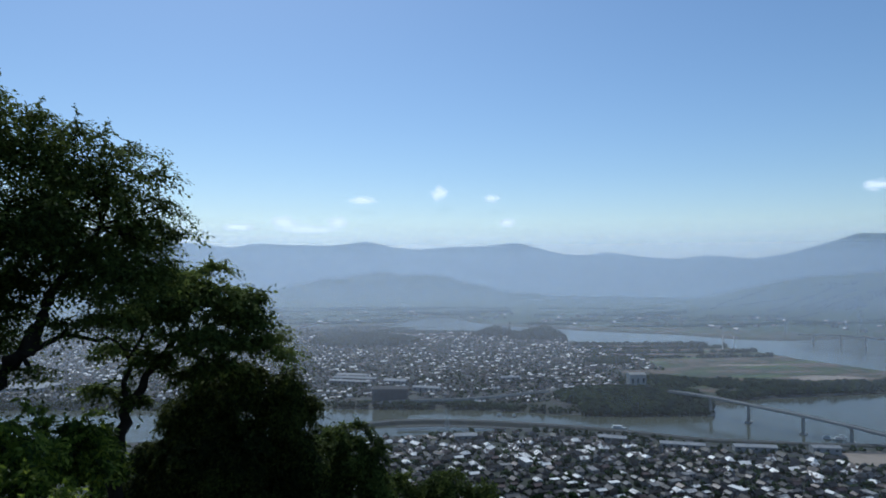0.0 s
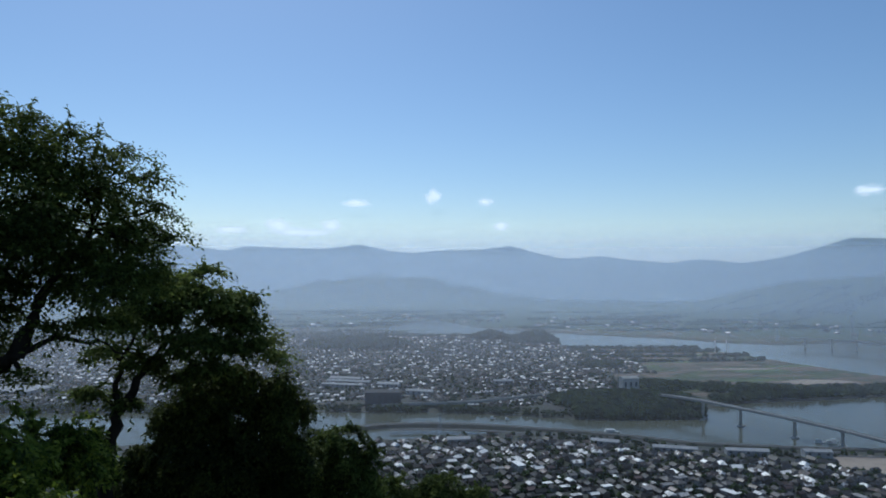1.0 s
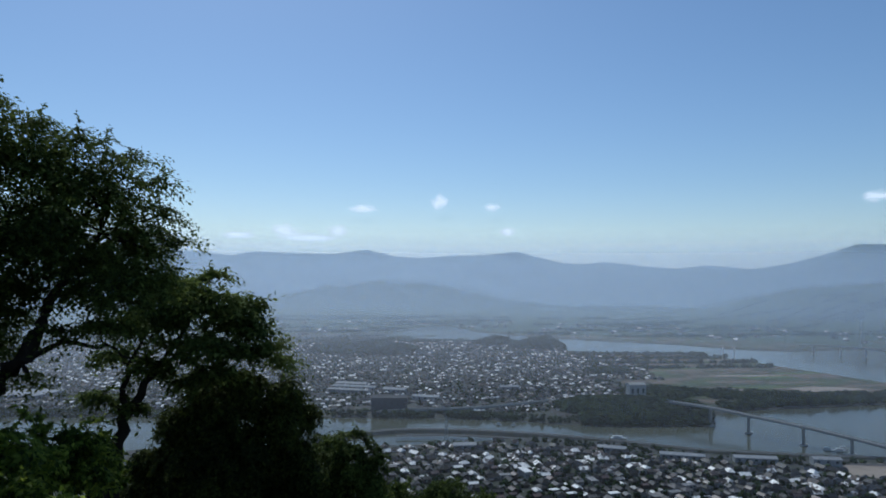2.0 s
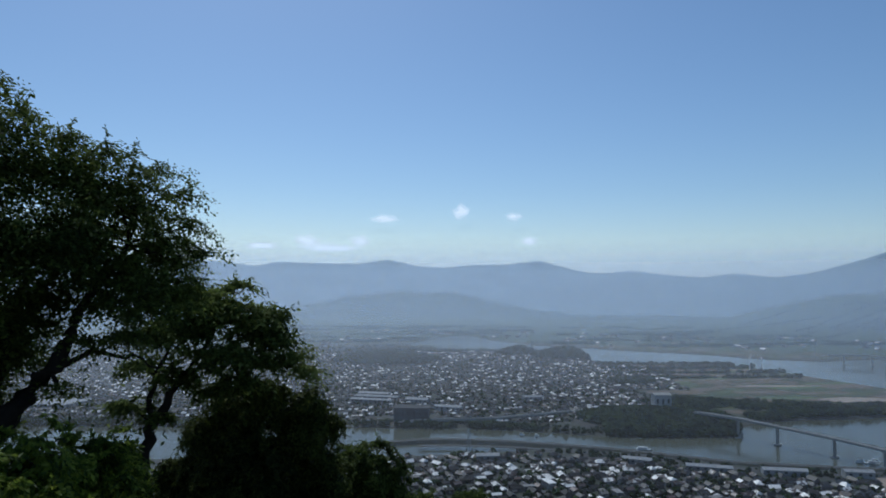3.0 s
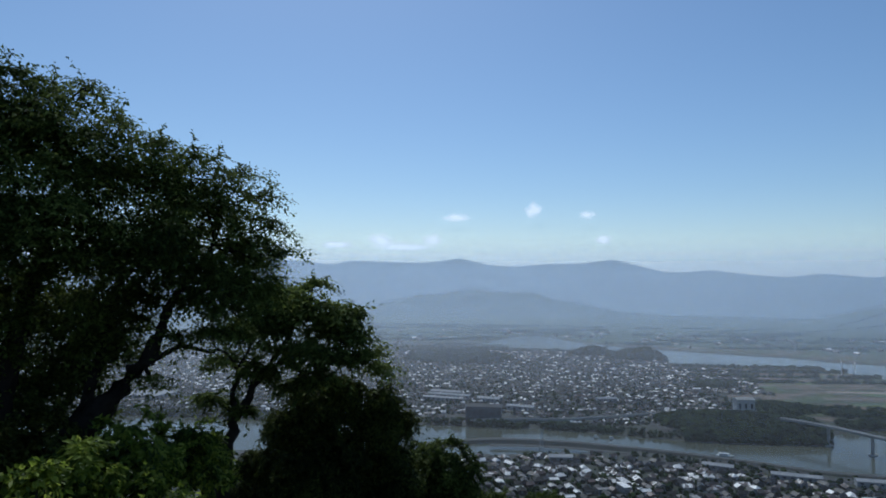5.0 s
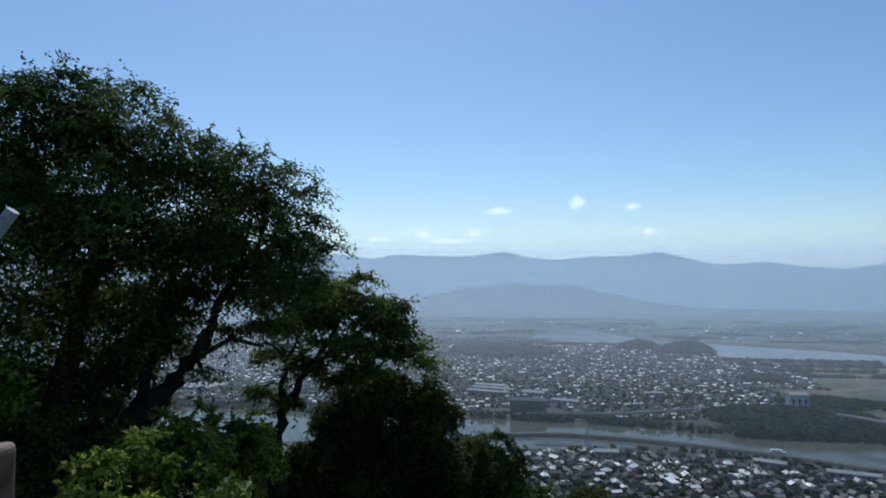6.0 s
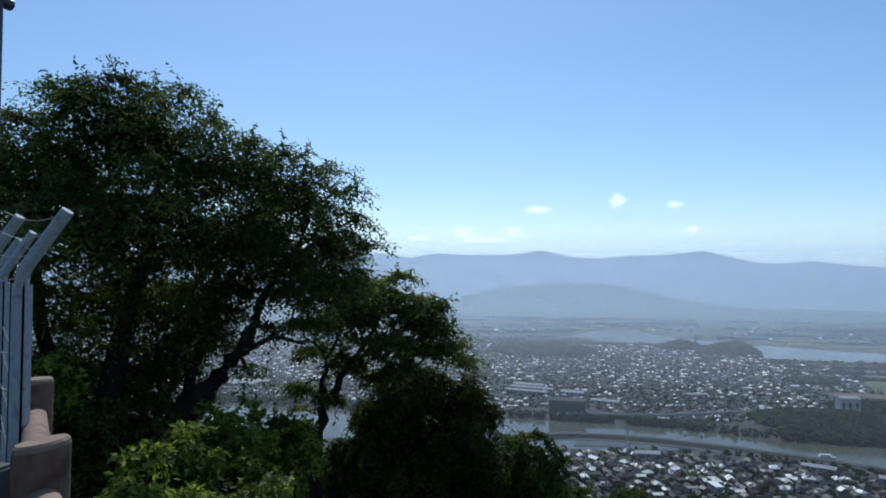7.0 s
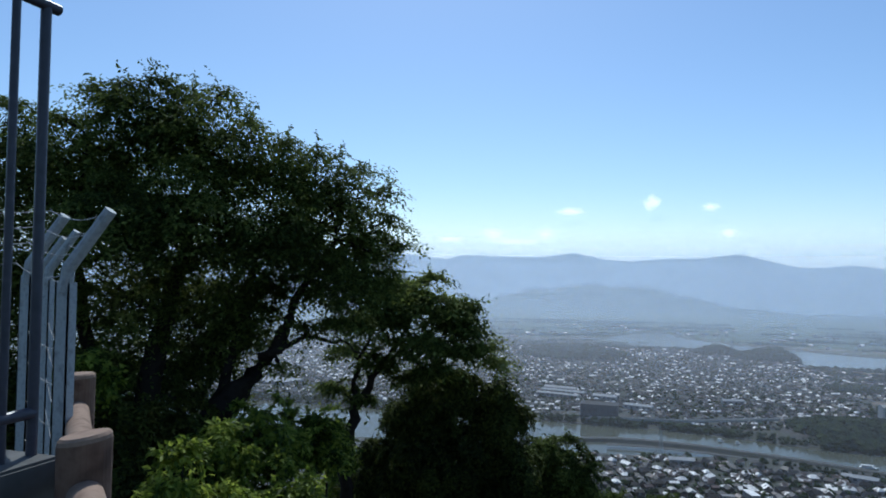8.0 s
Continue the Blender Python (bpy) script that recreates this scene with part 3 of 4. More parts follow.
# ---- bridges ----
def bridge(name, centre, piers, label, width=9.0, cap=True):
    """A girder bridge: deck, two girders, parapets, and wall piers with pile caps on the water."""
    root = tagged(new(name), label, "bridge")
    centre, piers = [tuple(q * K for q in p) for p in centre], [tuple(q * K for q in p) for p in piers]
    root.location = piers[0][:2] + (0,)
    off = Matrix.Translation(-root.location)
    made = [ribbon("deck", centre, [(-width / 2, -0.45), (-width / 2, 0), (width / 2, 0), (width / 2, -0.45)], M_DECK, parent=root)]
    for o in (-width * 0.28, width * 0.28):
        made.append(ribbon("girder", centre, [(o - 0.5, -2.4), (o - 0.5, -0.44), (o + 0.5, -0.44), (o + 0.5, -2.4)], M_STEEL, parent=root))
    for o in (-width / 2 + 0.2, width / 2 - 0.2):
        made.append(ribbon("parapet", centre, [(o - 0.15, 0.0), (o - 0.15, 0.95), (o + 0.15, 0.95), (o + 0.15, 0.0)], M_DECK, parent=root))
    c = np.array(centre, float)
    turn = math.atan2(c[-1][1] - c[0][1], c[-1][0] - c[0][0])
    for px, py, top in piers:
        m = Matrix.Translation((px, py, 0)) @ Matrix.Rotation(turn, 4, "Z")
        bm = bmesh.new()
        box(bm, -1.3, 1.3, -2.3, 2.3, -3, top - 3.4, 0.4)
        box(bm, -1.5, 1.5, -3.9, 3.9, top - 3.5, top - 2.35, 0.25)
        bmesh.ops.transform(bm, matrix=m, verts=bm.verts)
        made.append(part("pier", bm, M_DECK, root))
        shaft = made[-1]
        if cap:
            bm = bmesh.new()
            bmesh.ops.create_cone(bm, cap_ends=True, segments=20, radius1=1, radius2=0.94, depth=1, matrix=Matrix.Translation((0, 0, 0.4)) @ Matrix.Diagonal((4.2, 7.5, 1.8, 1)))
            bmesh.ops.transform(bm, matrix=m, verts=bm.verts)
            made.append(part("pile_cap", bm, M_DECK, shaft, "dark wet pile cap at the waterline"))
    for ob in made:
        ob.data.transform(off)
    return root


u = Vector((0.586, -0.81))
line = [(284 + u.x * q, 713 + u.y * q, h) for q, h in ((-75, 16), (-40, 18.5), (0, 19.6), (41, 18.6), (97, 17.4), (138, 15.4), (180, 12.5), (240, 9))]
bridge("river_bridge", line, [(284, 713, 19.6), (309, 680, 18.6), (339, 633, 17.4), (365, 601, 15.4)], "long grey girder bridge on tall piers across the river")
line = [(728, 1374, 16.5), (752, 1362, 17), (796, 1343, 17.5), (823, 1306, 17.5), (880, 1180, 16), (960, 1040, 14)]
bridge("far_bridge", line, [(752, 1362, 17), (796, 1343, 17.5), (823, 1306, 17.5), (850, 1245, 17)], "hazy far girder bridge over the broad river", 10.0)
line = [(-75, 748, 6), (-40, 752, 7.5), (33, 762, 8), (100, 792, 8.5), (163, 818, 9.5), (200, 822, 12)]
bridge("bank_viaduct", line, [(10, 758, 7.8), (29, 761, 8), (66, 777, 8.2), (100, 792, 8.5), (132, 806, 9)], "low pale road viaduct along the far bank", 7.0, False)


# ---- larger buildings ----
M_SHED_ROOF = material("pale sheet roofs", [(0.17, 0.18, 0.19), (0.3, 0.3, 0.3), (0.22, 0.23, 0.24)], 0.2, rough=0.65, spec=0.2, random_value=0.5)
M_SHED_WALL = material("shed walls", [(0.2, 0.21, 0.22), (0.35, 0.35, 0.34)], 0.2, random_value=0.5)
M_CLAD = material("dark blue-grey cladding", [(0.03, 0.036, 0.045), (0.05, 0.057, 0.068)], 0.3, rough=0.6)
M_GLASS_DARK = material("dark window glass", [(0.02, 0.025, 0.03), (0.04, 0.045, 0.05)], 0.5, rough=0.12, spec=0.5)


def hall(name, label, x, y, turn, wide, deep, high, group="", roof_mat=None, wall_mat=None):
    root = tagged(new(name), label, "building", group)
    x, y, wide, deep, high = x * K, y * K, wide * K, deep * K, high * 1.2
    root.location, root.rotation_euler = (x, y, float(land(x, y))), (0, 0, radians(turn))
    bm = bmesh.new()
    box(bm, -wide / 2, wide / 2, -deep / 2, deep / 2, -2, high, 0.1)
    part("wall", bm, wall_mat or M_SHED_WALL, root)
    o = 0.6
    rv = [(-wide / 2 - o, -deep / 2 - o, high), (wide / 2 + o, -deep / 2 - o, high), (wide / 2 + o, deep / 2 + o, high), (-wide / 2 - o, deep / 2 + o, high), (-wide / 2 - o, 0, high + deep * 0.16), (wide / 2 + o, 0, high + deep * 0.16)]
    mesh_object("roof", rv, [[0, 1, 5, 4], [2, 3, 4, 5], [1, 2, 5], [3, 0, 4], [3, 2, 1, 0]], roof_mat or M_SHED_ROOF, root)
    for i in range(max(2, int(wide / 8))):
        bm = bmesh.new()
        cx = -wide / 2 + (i + 0.5) * wide / max(2, int(wide / 8))
        box(bm, cx - 1.6, cx + 1.6, -deep / 2 - 0.08, -deep / 2 + 0.1, high * 0.45, high * 0.75)
        part("window", bm, M_GLASS_DARK, root)
    return root


for x, y, t, w, d, h in [(-118, 905, -12, 60, 10, 5), (-122, 880, -12, 56, 9, 5), (-62, 880, -12, 30, 12, 6), (-125, 930, -12, 44, 11, 5), (-20, 830, -15, 34, 10, 6),
                         (-545, 838, 70, 46, 12, 6), (-528, 838, 70, 46, 12, 6), (-511, 838, 70, 46, 12, 6), (-494, 838, 70, 46, 12, 6), (90, 905, 10, 26, 10, 6),
                         (262, 905, 5, 20, 12, 7)]:
    hall("shed", "long low shed with a pale sheet-metal roof", x, y, t, w, d, h, "sheds on the far bank")
for x, y, t, w, d, h in [(204, 574, -14, 36, 9, 5), (262, 566, -8, 34, 9, 5), (318, 560, -6, 22, 9, 6), (150, 596, -20, 24, 9, 5), (20, 600, 5, 20, 10, 6)]:
    hall("bank_shed", "long grey shed beside the levee road", x, y, t, w, d, h, "sheds behind the levee")
hall("warehouse", "dark boxy riverside warehouse beside the water", -60, 766, 0, 40, 16, 18, roof_mat=M_ROAD, wall_mat=M_CLAD)
hall("hospital", "grey multi-storey building among trees on the bluff", 230, 800, 8, 20, 12, 20, roof_mat=M_DECK)


# ---- boats, pylons and masts ----
M_BOAT = material("white boat paint", [(0.62, 0.62, 0.6), (0.74, 0.74, 0.72)], 0.5, rough=0.35, spec=0.5)


def boat(x, y, turn, length):
    root = tagged(new("river_boat"), "flat white river boat moored near the bank", "boat", "boats on the river")
    root.location, root.rotation_euler = (x * K, y * K, 0), (0, 0, radians(turn))
    n, w = length, length * 0.24
    v = [(-n / 2, -w / 2, 1.2), (n * 0.3, -w / 2, 1.2), (n / 2, 0, 1.5), (n * 0.3, w / 2, 1.2), (-n / 2, w / 2, 1.2), (-n / 2, -w * 0.4, -0.4), (n * 0.28, -w * 0.4, -0.4), (n * 0.42, 0, -0.3), (n * 0.28, w * 0.4, -0.4), (-n / 2, w * 0.4, -0.4)]
    mesh_object("hull", v, [[0, 1, 2, 3, 4], [9, 8, 7, 6, 5], [0, 5, 6, 1], [1, 6, 7, 2], [2, 7, 8, 3], [3, 8, 9, 4], [4, 9, 5, 0]], M_BOAT, root)
    bm = bmesh.new()
    box(bm, -n * 0.38, n * 0.15, -w * 0.38, w * 0.38, 1.2, 3.4, 0.15)
    cabin = part("cabin", bm, M_BOAT, root)
    bm = bmesh.new()
    box(bm, -n * 0.42, n * 0.2, -w * 0.45, w * 0.45, 3.4, 3.6, 0.05)
    part("roof", bm, M_BOAT, cabin)
    for i in range(4):
        bm = bmesh.new()
        box(bm, -n * 0.34 + i * n * 0.12, -n * 0.26 + i * n * 0.12, -w * 0.38 - 0.03, -w * 0.38 + 0.05, 2.1, 3.0)
        part("window", bm, M_GLASS_DARK, cabin)


boat(118, 733, 4, 20)
boat(172, 656, -8, 20)
boat(128, 728, 10, 9)
boat(60, 712, -5, 8)
boat(75, 708, 20, 7)
boat(353, 616, -30, 12)
boat(362, 613, -24, 14)
boat(368, 619, -36, 10)


def pylon(x, y, high, mat, label):
    root = tagged(new("pylon"), label, "pylon", "power pylons")
    root.location = (x * K, y * K, float(land(x * K, y * K)))
    b, t = high * 0.1, high * 0.018
    for sx in (-1, 1):
        for sy in (-1, 1):
            bm = bmesh.new()
            tube(bm, [(sx * b, sy * b, -1), (sx * t, sy * t, high)], [high * 0.007, high * 0.005], 6)
            part("leg", bm, mat, root)
    for i in range(7):
        z0, z1 = high * i / 7, high * (i + 1) / 7
        r0, r1 = b + (t - b) * i / 7, b + (t - b) * (i + 1) / 7
        for sy in (-1, 1):
            for sx in (-1, 1):
                bm = bmesh.new()
                tube(bm, [(-sx * r0, sy * r0, z0), (sx * r1, sy * r1, z1)], [high * 0.004] * 2, 5)
                part("brace", bm, mat, root)
    for q in (0.68, 0.81, 0.94):
        bm = bmesh.new()
        tube(bm, [(-high * 0.13, 0, high * q), (0, 0, high * (q + 0.02)), (high * 0.13, 0, high * q)], [high * 0.004, high * 0.011, high * 0.004], 6)
        part("crossarm", bm, mat, root)


pylon(4, 636, 34, M_STEEL, "dark lattice power pylon beside the levee")
pylon(905, 1452, 78, M_STEEL, "hazy lattice power pylon on the far shore")
pylon(735, 1440, 44, M_STEEL, "hazy lattice power pylon on the far shore")
pylon(549, 1540, 40, M_STEEL, "hazy lattice power pylon on the far shore")
for mx, my in ((517, 1240), (536, 1235)):
    bm = bmesh.new()
    tube(bm, [(0, 0, -1), (0, 0, 14), (0, 0, 28)], [1.0, 0.8, 0.6], 10)
    mast = tagged(new("mast"), "slender white mast standing in the fields", "mast", "masts in the fields")
    mast.location = (mx * K, my * K, float(land(mx * K, my * K)))
    part("shaft", bm, M_BOAT, mast)
    bm = bmesh.new()
    box(bm, -1.6, 1.6, -1.6, 1.6, 27.5, 29.5, 0.3)
    part("head", bm, M_BOAT, mast)


# ---- near town: single houses ----
M_TILE = material("glazed roof tiles", [(0.018, 0.017, 0.016), (0.03, 0.028, 0.026), (0.052, 0.048, 0.045), (0.15, 0.138, 0.13)], 0.4, rough=0.6, spec=0.18, random_value=1.0, bump=0.6, bump_scale=3, stops=[0.15, 0.4, 0.6, 0.85])
M_TILE_BROWN = material("brown roof tiles", [(0.055, 0.032, 0.026), (0.09, 0.056, 0.045), (0.135, 0.088, 0.07)], 0.4, rough=0.45, spec=0.4, random_value=0.8, bump=0.6, bump_scale=3)
M_SHEET = material("pale painted roof sheet", [(0.14, 0.13, 0.12), (0.36, 0.335, 0.31), (0.74, 0.71, 0.66)], 0.4, rough=0.5, spec=0.35, random_value=1.0)
M_PLASTER = material("plastered walls", [(0.12, 0.09, 0.07), (0.2, 0.17, 0.14), (0.4, 0.38, 0.34), (0.1, 0.075, 0.06)], 0.3, random_value=1.0)


def house_template(wide, deep, eaves, rise, hip, roof_mat, label, wing=0.0):
    root = tagged(new("house"), label, "house", "houses of the near town")
    bm = bmesh.new()
    box(bm, -wide / 2, wide / 2, -deep / 2, deep / 2, -2.5, eaves)
    if not hip:
        for sx in (-1, 1):
            a1, a2, a3 = (bm.verts.new((sx * wide / 2, q, h)) for q, h in ((-deep / 2, eaves), (deep / 2, eaves), (0, eaves + rise * 0.9)))
            bm.faces.new((a1, a2, a3) if sx > 0 else (a3, a2, a1))
    part("wall", bm, M_PLASTER, root)

    def slope_roof(w, d, z, up, ox, oy, mat):
        o, t = 0.7, 0.22
        ex, ey = w / 2 + o, d / 2 + o
        g = ex - ey * 0.85 if hip else ex
        top = [(-ex, -ey, z - 0.15), (ex, -ey, z - 0.15), (ex, ey, z - 0.15), (-ex, ey, z - 0.15), (-g, 0, z + up), (g, 0, z + up)]
        v = [(q[0] + ox, q[1] + oy, q[2] + t) for q in top] + [(q[0] + ox, q[1] + oy, q[2]) for q in top[:4]]
        f = [[0, 1, 5, 4], [2, 3, 4, 5], [1, 2, 5], [3, 0, 4], [6, 7, 1, 0], [7, 8, 2, 1], [8, 9, 3, 2], [9, 6, 0, 3], [9, 8, 7, 6]]
        return mesh_object("roof", v, f, mat, root), g

    roof, g = slope_roof(wide, deep, eaves, rise, 0, 0, roof_mat)
    bm = bmesh.new()
    box(bm, -g, g, -0.22, 0.22, eaves + rise + 0.12, eaves + rise + 0.5)
    part("ridge", bm, roof_mat, root)
    if wing:
        bm = bmesh.new()
        box(bm, -wide / 2 + 0.4, -wide / 2 + 0.4 + wing, -deep / 2 - 2.6, -deep / 2 + 0.2, -2.5, eaves * 0.5)
        part("porch", bm, M_PLASTER, root)
        v = [(-wide / 2, -deep / 2 - 3.1, eaves * 0.5), (-wide / 2 + 0.8 + wing, -deep / 2 - 3.1, eaves * 0.5), (-wide / 2 + 0.8 + wing, -deep / 2 - 0.01, eaves * 0.5 + 1.1), (-wide / 2, -deep / 2 - 0.01, eaves * 0.5 + 1.1)]
        mesh_object("porch_roof", v + [(q[0], q[1], q[2] - 0.2) for q in v], [[0, 1, 2, 3], [7, 6, 5, 4], [4, 5, 1, 0], [5, 6, 2, 1], [6, 7, 3, 2], [7, 4, 0, 3]], roof_mat, root)
    for sy in (-1, 1):
        for cx in (-wide * 0.26, wide * 0.24):
            bm = bmesh.new()
            box(bm, cx - 0.85, cx + 0.85, sy * deep / 2 - 0.06, sy * deep / 2 + 0.06, eaves - 2.0, eaves - 0.8)
            part("window", bm, M_GLASS_DARK, root)
    return root


def block_template(wide, deep, storeys, label):
    root = tagged(new("apartment_block"), label, "building", "blocks of the near town")
    bm = bmesh.new()
    box(bm, -wide / 2, wide / 2, -deep / 2, deep / 2, -2.5, storeys * 3.0)
    part("wall", bm, M_PLASTER, root)
    bm = bmesh.new()
    box(bm, -wide / 2 - 0.15, wide / 2 + 0.15, -deep / 2 - 0.15, deep / 2 + 0.15, storeys * 3.0, storeys * 3.0 + 0.5, 0.05)
    part("roof", bm, M_SHEET, root)
    for fl in range(storeys):
        for i in range(int(wide / 4)):
            bm = bmesh.new()
            cx = -wide / 2 + (i + 0.5) * wide / int(wide / 4)
            box(bm, cx - 1.1, cx + 1.1, -deep / 2 - 0.06, -deep / 2 + 0.06, fl * 3 + 0.8, fl * 3 + 2.3)
            part("window", bm, M_GLASS_DARK, root)
    return root


KINDS = [house_template(10.5, 8, 5.6, 2.6, False, M_TILE, "two-storey plastered house with grey tiled gable roof", 4),
         house_template(9.5, 8.5, 5.4, 2.5, True, M_TILE, "two-storey house with dark tiled hip roof"),
         house_template(12, 7.5, 3.4, 2.3, False, M_TILE, "low old house with grey tiled gable roof", 5),
         house_template(9, 7, 5.5, 2.0, False, M_TILE_BROWN, "small plastered house with brown tiled roof"),
         house_template(10, 7.5, 5.2, 1.7, False, M_SHEET, "plain house with pale metal gable roof", 3.5),
         house_template(13, 9, 3.6, 2.8, True, M_TILE, "broad single-storey house with grey hip roof"),
         house_template(8, 6.5, 3.0, 1.3, False, M_SHEET, "small outbuilding with pale sheet roof")]
KINDS2 = [block_template(20, 9, 3, "pale three-storey apartment block with flat roof"), block_template(14, 8, 2, "pale two-storey flat-roofed building with dark windows")]
rng = np.random.default_rng(90)
x, y = lots(-70 * K, 460 * K, 425 * K, 640 * K, 13.2, 91, 0.84)
ok = (y < near_bank(x) - 26) & (x < 0.70 * y + 12) & (x > -0.1 * y - 20) & (((x / K - 352) / 32) ** 2 + ((y / K - 540) / 26) ** 2 > 1)
ok &= (y < np.interp(x, [q[0] for q in LEVEE], [q[1] for q in LEVEE]) - 62)
x, y = x[ok], y[ok]
near_n = 0
for i in np.argsort(np.hypot(x, y)):
    if near_n >= 298:
        break
    newer = min(1.0, max(0.0, (330 * K - x[i]) / (150 * K)))  # more pale roofs upstream, old dark tiles downstream
    pale = 0.06 + 0.1 * newer
    k = rng.choice(7, p=[0.27 - pale, 0.21 - 0.5 * pale, 0.15, 0.22 - 0.5 * pale, pale, 0.15 - pale * 0.4, pale * 1.4])
    tpl = KINDS[k] if rng.uniform() > 0.05 else KINDS2[rng.integers(0, 2)]
    turn = radians(18) + rng.choice([0, math.pi / 2, math.pi, -math.pi / 2]) + rng.normal(0, 0.08)
    q = rng.uniform(0.68, 0.96)
    m = Matrix.Translation((x[i], y[i], float(land(x[i], y[i])))) @ Matrix.Rotation(turn, 4, "Z")
    ob = copy_thing(tpl, m)
    ob.scale = (q, q, q * rng.uniform(0.9, 1.05))
    near_n += 1
rest = np.argsort(np.hypot(x, y))[near_n:]
if len(rest):
    houses("bank_houses", "grey tiled houses behind the levee", x[rest], y[rest], 92, 0.92)
for i, tpl in enumerate(KINDS + KINDS2):  # the first of each kind takes a lot of its own at the edge of town
    tpl.location = (-140 + 2 * i, 600 + 17 * i, float(land(-140 + 2 * i, 600 + 17 * i)))
    tpl.rotation_euler = (0, 0, radians(18 + 90 * (i % 2)))
xt, yt = lots(-70 * K, 470 * K, 425 * K, 650 * K, 9.5, 93, 0.7)
okt = (yt < near_bank(xt) - 14) & (xt < 0.72 * yt + 20) & (((xt / K - 352) / 32) ** 2 + ((yt / K - 540) / 26) ** 2 > 1)
clumps("street_trees", "dark green garden trees between the houses", xt[okt], yt[okt], 2.9, 0.5, 94, ICO2)


# ---- trees of the hilltop ----
def leaf_cloud(lobes, per_m2, size, seed, pad=0.42, flat=0.7, fill=0.5, shoots=0.5, twigs=9, on_twig=9):
    """Leaves set along the twigs of level sprays through a set of lobes (centre, radii along right, depth, up);
    flat: how level the sprays lie. Returns vertices, faces and the sprays' hearts lobe by lobe."""
    rng = np.random.default_rng(seed)
    vs, hearts = [], []

    def leaves(base, way, face, shape):
        way = way / (np.linalg.norm(way, axis=-1, keepdims=True) + 1e-6)
        side = np.cross(way, face)
        side /= np.linalg.norm(side, axis=-1, keepdims=True) + 1e-6
        nor = np.cross(side, way)
        ln = size * rng.uniform(0.65, 1.3, shape + (1,))
        vs.append(np.stack([base, base + way * ln * 0.5 + side * ln * 0.25 + nor * ln * 0.08, base + way * ln - nor * ln * 0.08,
                            base + way * ln * 0.5 - side * ln * 0.25 + nor * ln * 0.08], -2).reshape(-1, 3))

    for c, (rx, ry, rz), az in lobes:
        n = max(5, int(4.2 * (rx * rz + ry * rz + rx * ry) * per_m2 * 13 / (twigs * on_twig)))
        d = rng.normal(size=(n, 3))
        d /= np.linalg.norm(d, axis=1)[:, None]
        big = pad * rng.uniform(0.55, 1.3, n)
        wob = 1 + 0.14 * np.sin(d[:, 0] * 5 + seed) * np.cos(d[:, 2] * 6 + c[0])
        room = np.maximum(np.array([rx, ry, rz])[None] - 0.55 * big[:, None] * np.array([1, 1, 0.4]), 0.08)
        q = d * (rng.uniform(0, 1, n) ** fill * wob)[:, None] * room
        ca, sa = math.cos(radians(az)), math.sin(radians(az))
        q = np.stack([q[:, 0] * ca + q[:, 1] * sa, -q[:, 0] * sa + q[:, 1] * ca, q[:, 2]], 1)
        out = q / (np.linalg.norm(q, axis=1)[:, None] + 1e-6)
        q = q + np.array(c)
        hearts.append((c, q))
        up = out * (1 - flat) + np.array([0, 0, 1.0]) * flat + rng.normal(0, 0.16, (n, 3))
        up /= np.linalg.norm(up, axis=1)[:, None]
        lead = np.cross(np.cross(up, out + rng.normal(0, 0.25, (n, 3))), up)
        lead /= np.linalg.norm(lead, axis=1)[:, None] + 1e-6
        e2 = np.cross(up, lead)
        # twigs fan out from the spray's heart, most of them outwards, and droop towards their tips
        ang = rng.normal(0, 1.25, (n, twigs, 1))
        run = lead[:, None, :] * np.cos(ang) + e2[:, None, :] * np.sin(ang) + up[:, None, :] * rng.normal(0.05, 0.16, (n, twigs, 1))
        far = big[:, None, None] * rng.uniform(0.55, 1.15, (n, twigs, 1))
        at = (np.arange(on_twig)[None, None, :, None] + rng.uniform(0.1, 0.9, (n, twigs, on_twig, 1))) / on_twig
        base = q[:, None, None, :] + run[:, :, None, :] * (far[:, :, None, :] * at) + np.array([0, 0, -0.34]) * far[:, :, None, :] * at ** 2 + rng.normal(0, 0.02, (n, twigs, on_twig, 3))
        flank = np.where(np.arange(on_twig) % 2 == 0, 1.0, -1.0)[None, None, :, None]
        off = np.cross(run, up[:, None, :])[:, :, None, :] * flank
        way = run[:, :, None, :] * 0.55 + off * 0.7 + rng.normal(0, 0.28, (n, twigs, on_twig, 3)) + np.array([0, 0, -0.3])
        leaves(base, way, up[:, None, None, :] + rng.normal(0, 0.35, (n, twigs, on_twig, 3)), (n, twigs, on_twig))
        # slim leafy shoots that stand up and out of the sprays
        m, k = int(n * shoots), 15
        if m:
            pick = rng.integers(0, n, m)
            axis = out[pick] * 0.7 + rng.normal(0, 0.35, (m, 3)) + np.array([0, 0, 0.15])
            axis /= np.linalg.norm(axis, axis=1)[:, None]
            reach = rng.uniform(0.15, 1.0, (m, k, 1)) * rng.uniform(0.6, 1.2, (m, 1, 1)) * pad * 0.7
            base = q[pick][:, None, :] + axis[:, None, :] * reach + rng.normal(0, 0.012, (m, k, 3))
            way = axis[:, None, :] * 0.5 + rng.normal(0, 0.6, (m, k, 3)) + np.array([0, 0, -0.25])
            leaves(base, way, rng.normal(0, 0.7, (m, k, 3)) + np.array([0, 0, 1.0]), (m, k))
    v = np.vstack(vs)
    n = len(v) // 4
    b = (np.arange(n) * 4)[:, None]
    f = np.hstack([b + np.array([[0, 1, 2]]), b + np.array([[0, 2, 3]])]).reshape(-1, 3)
    return v, f, hearts


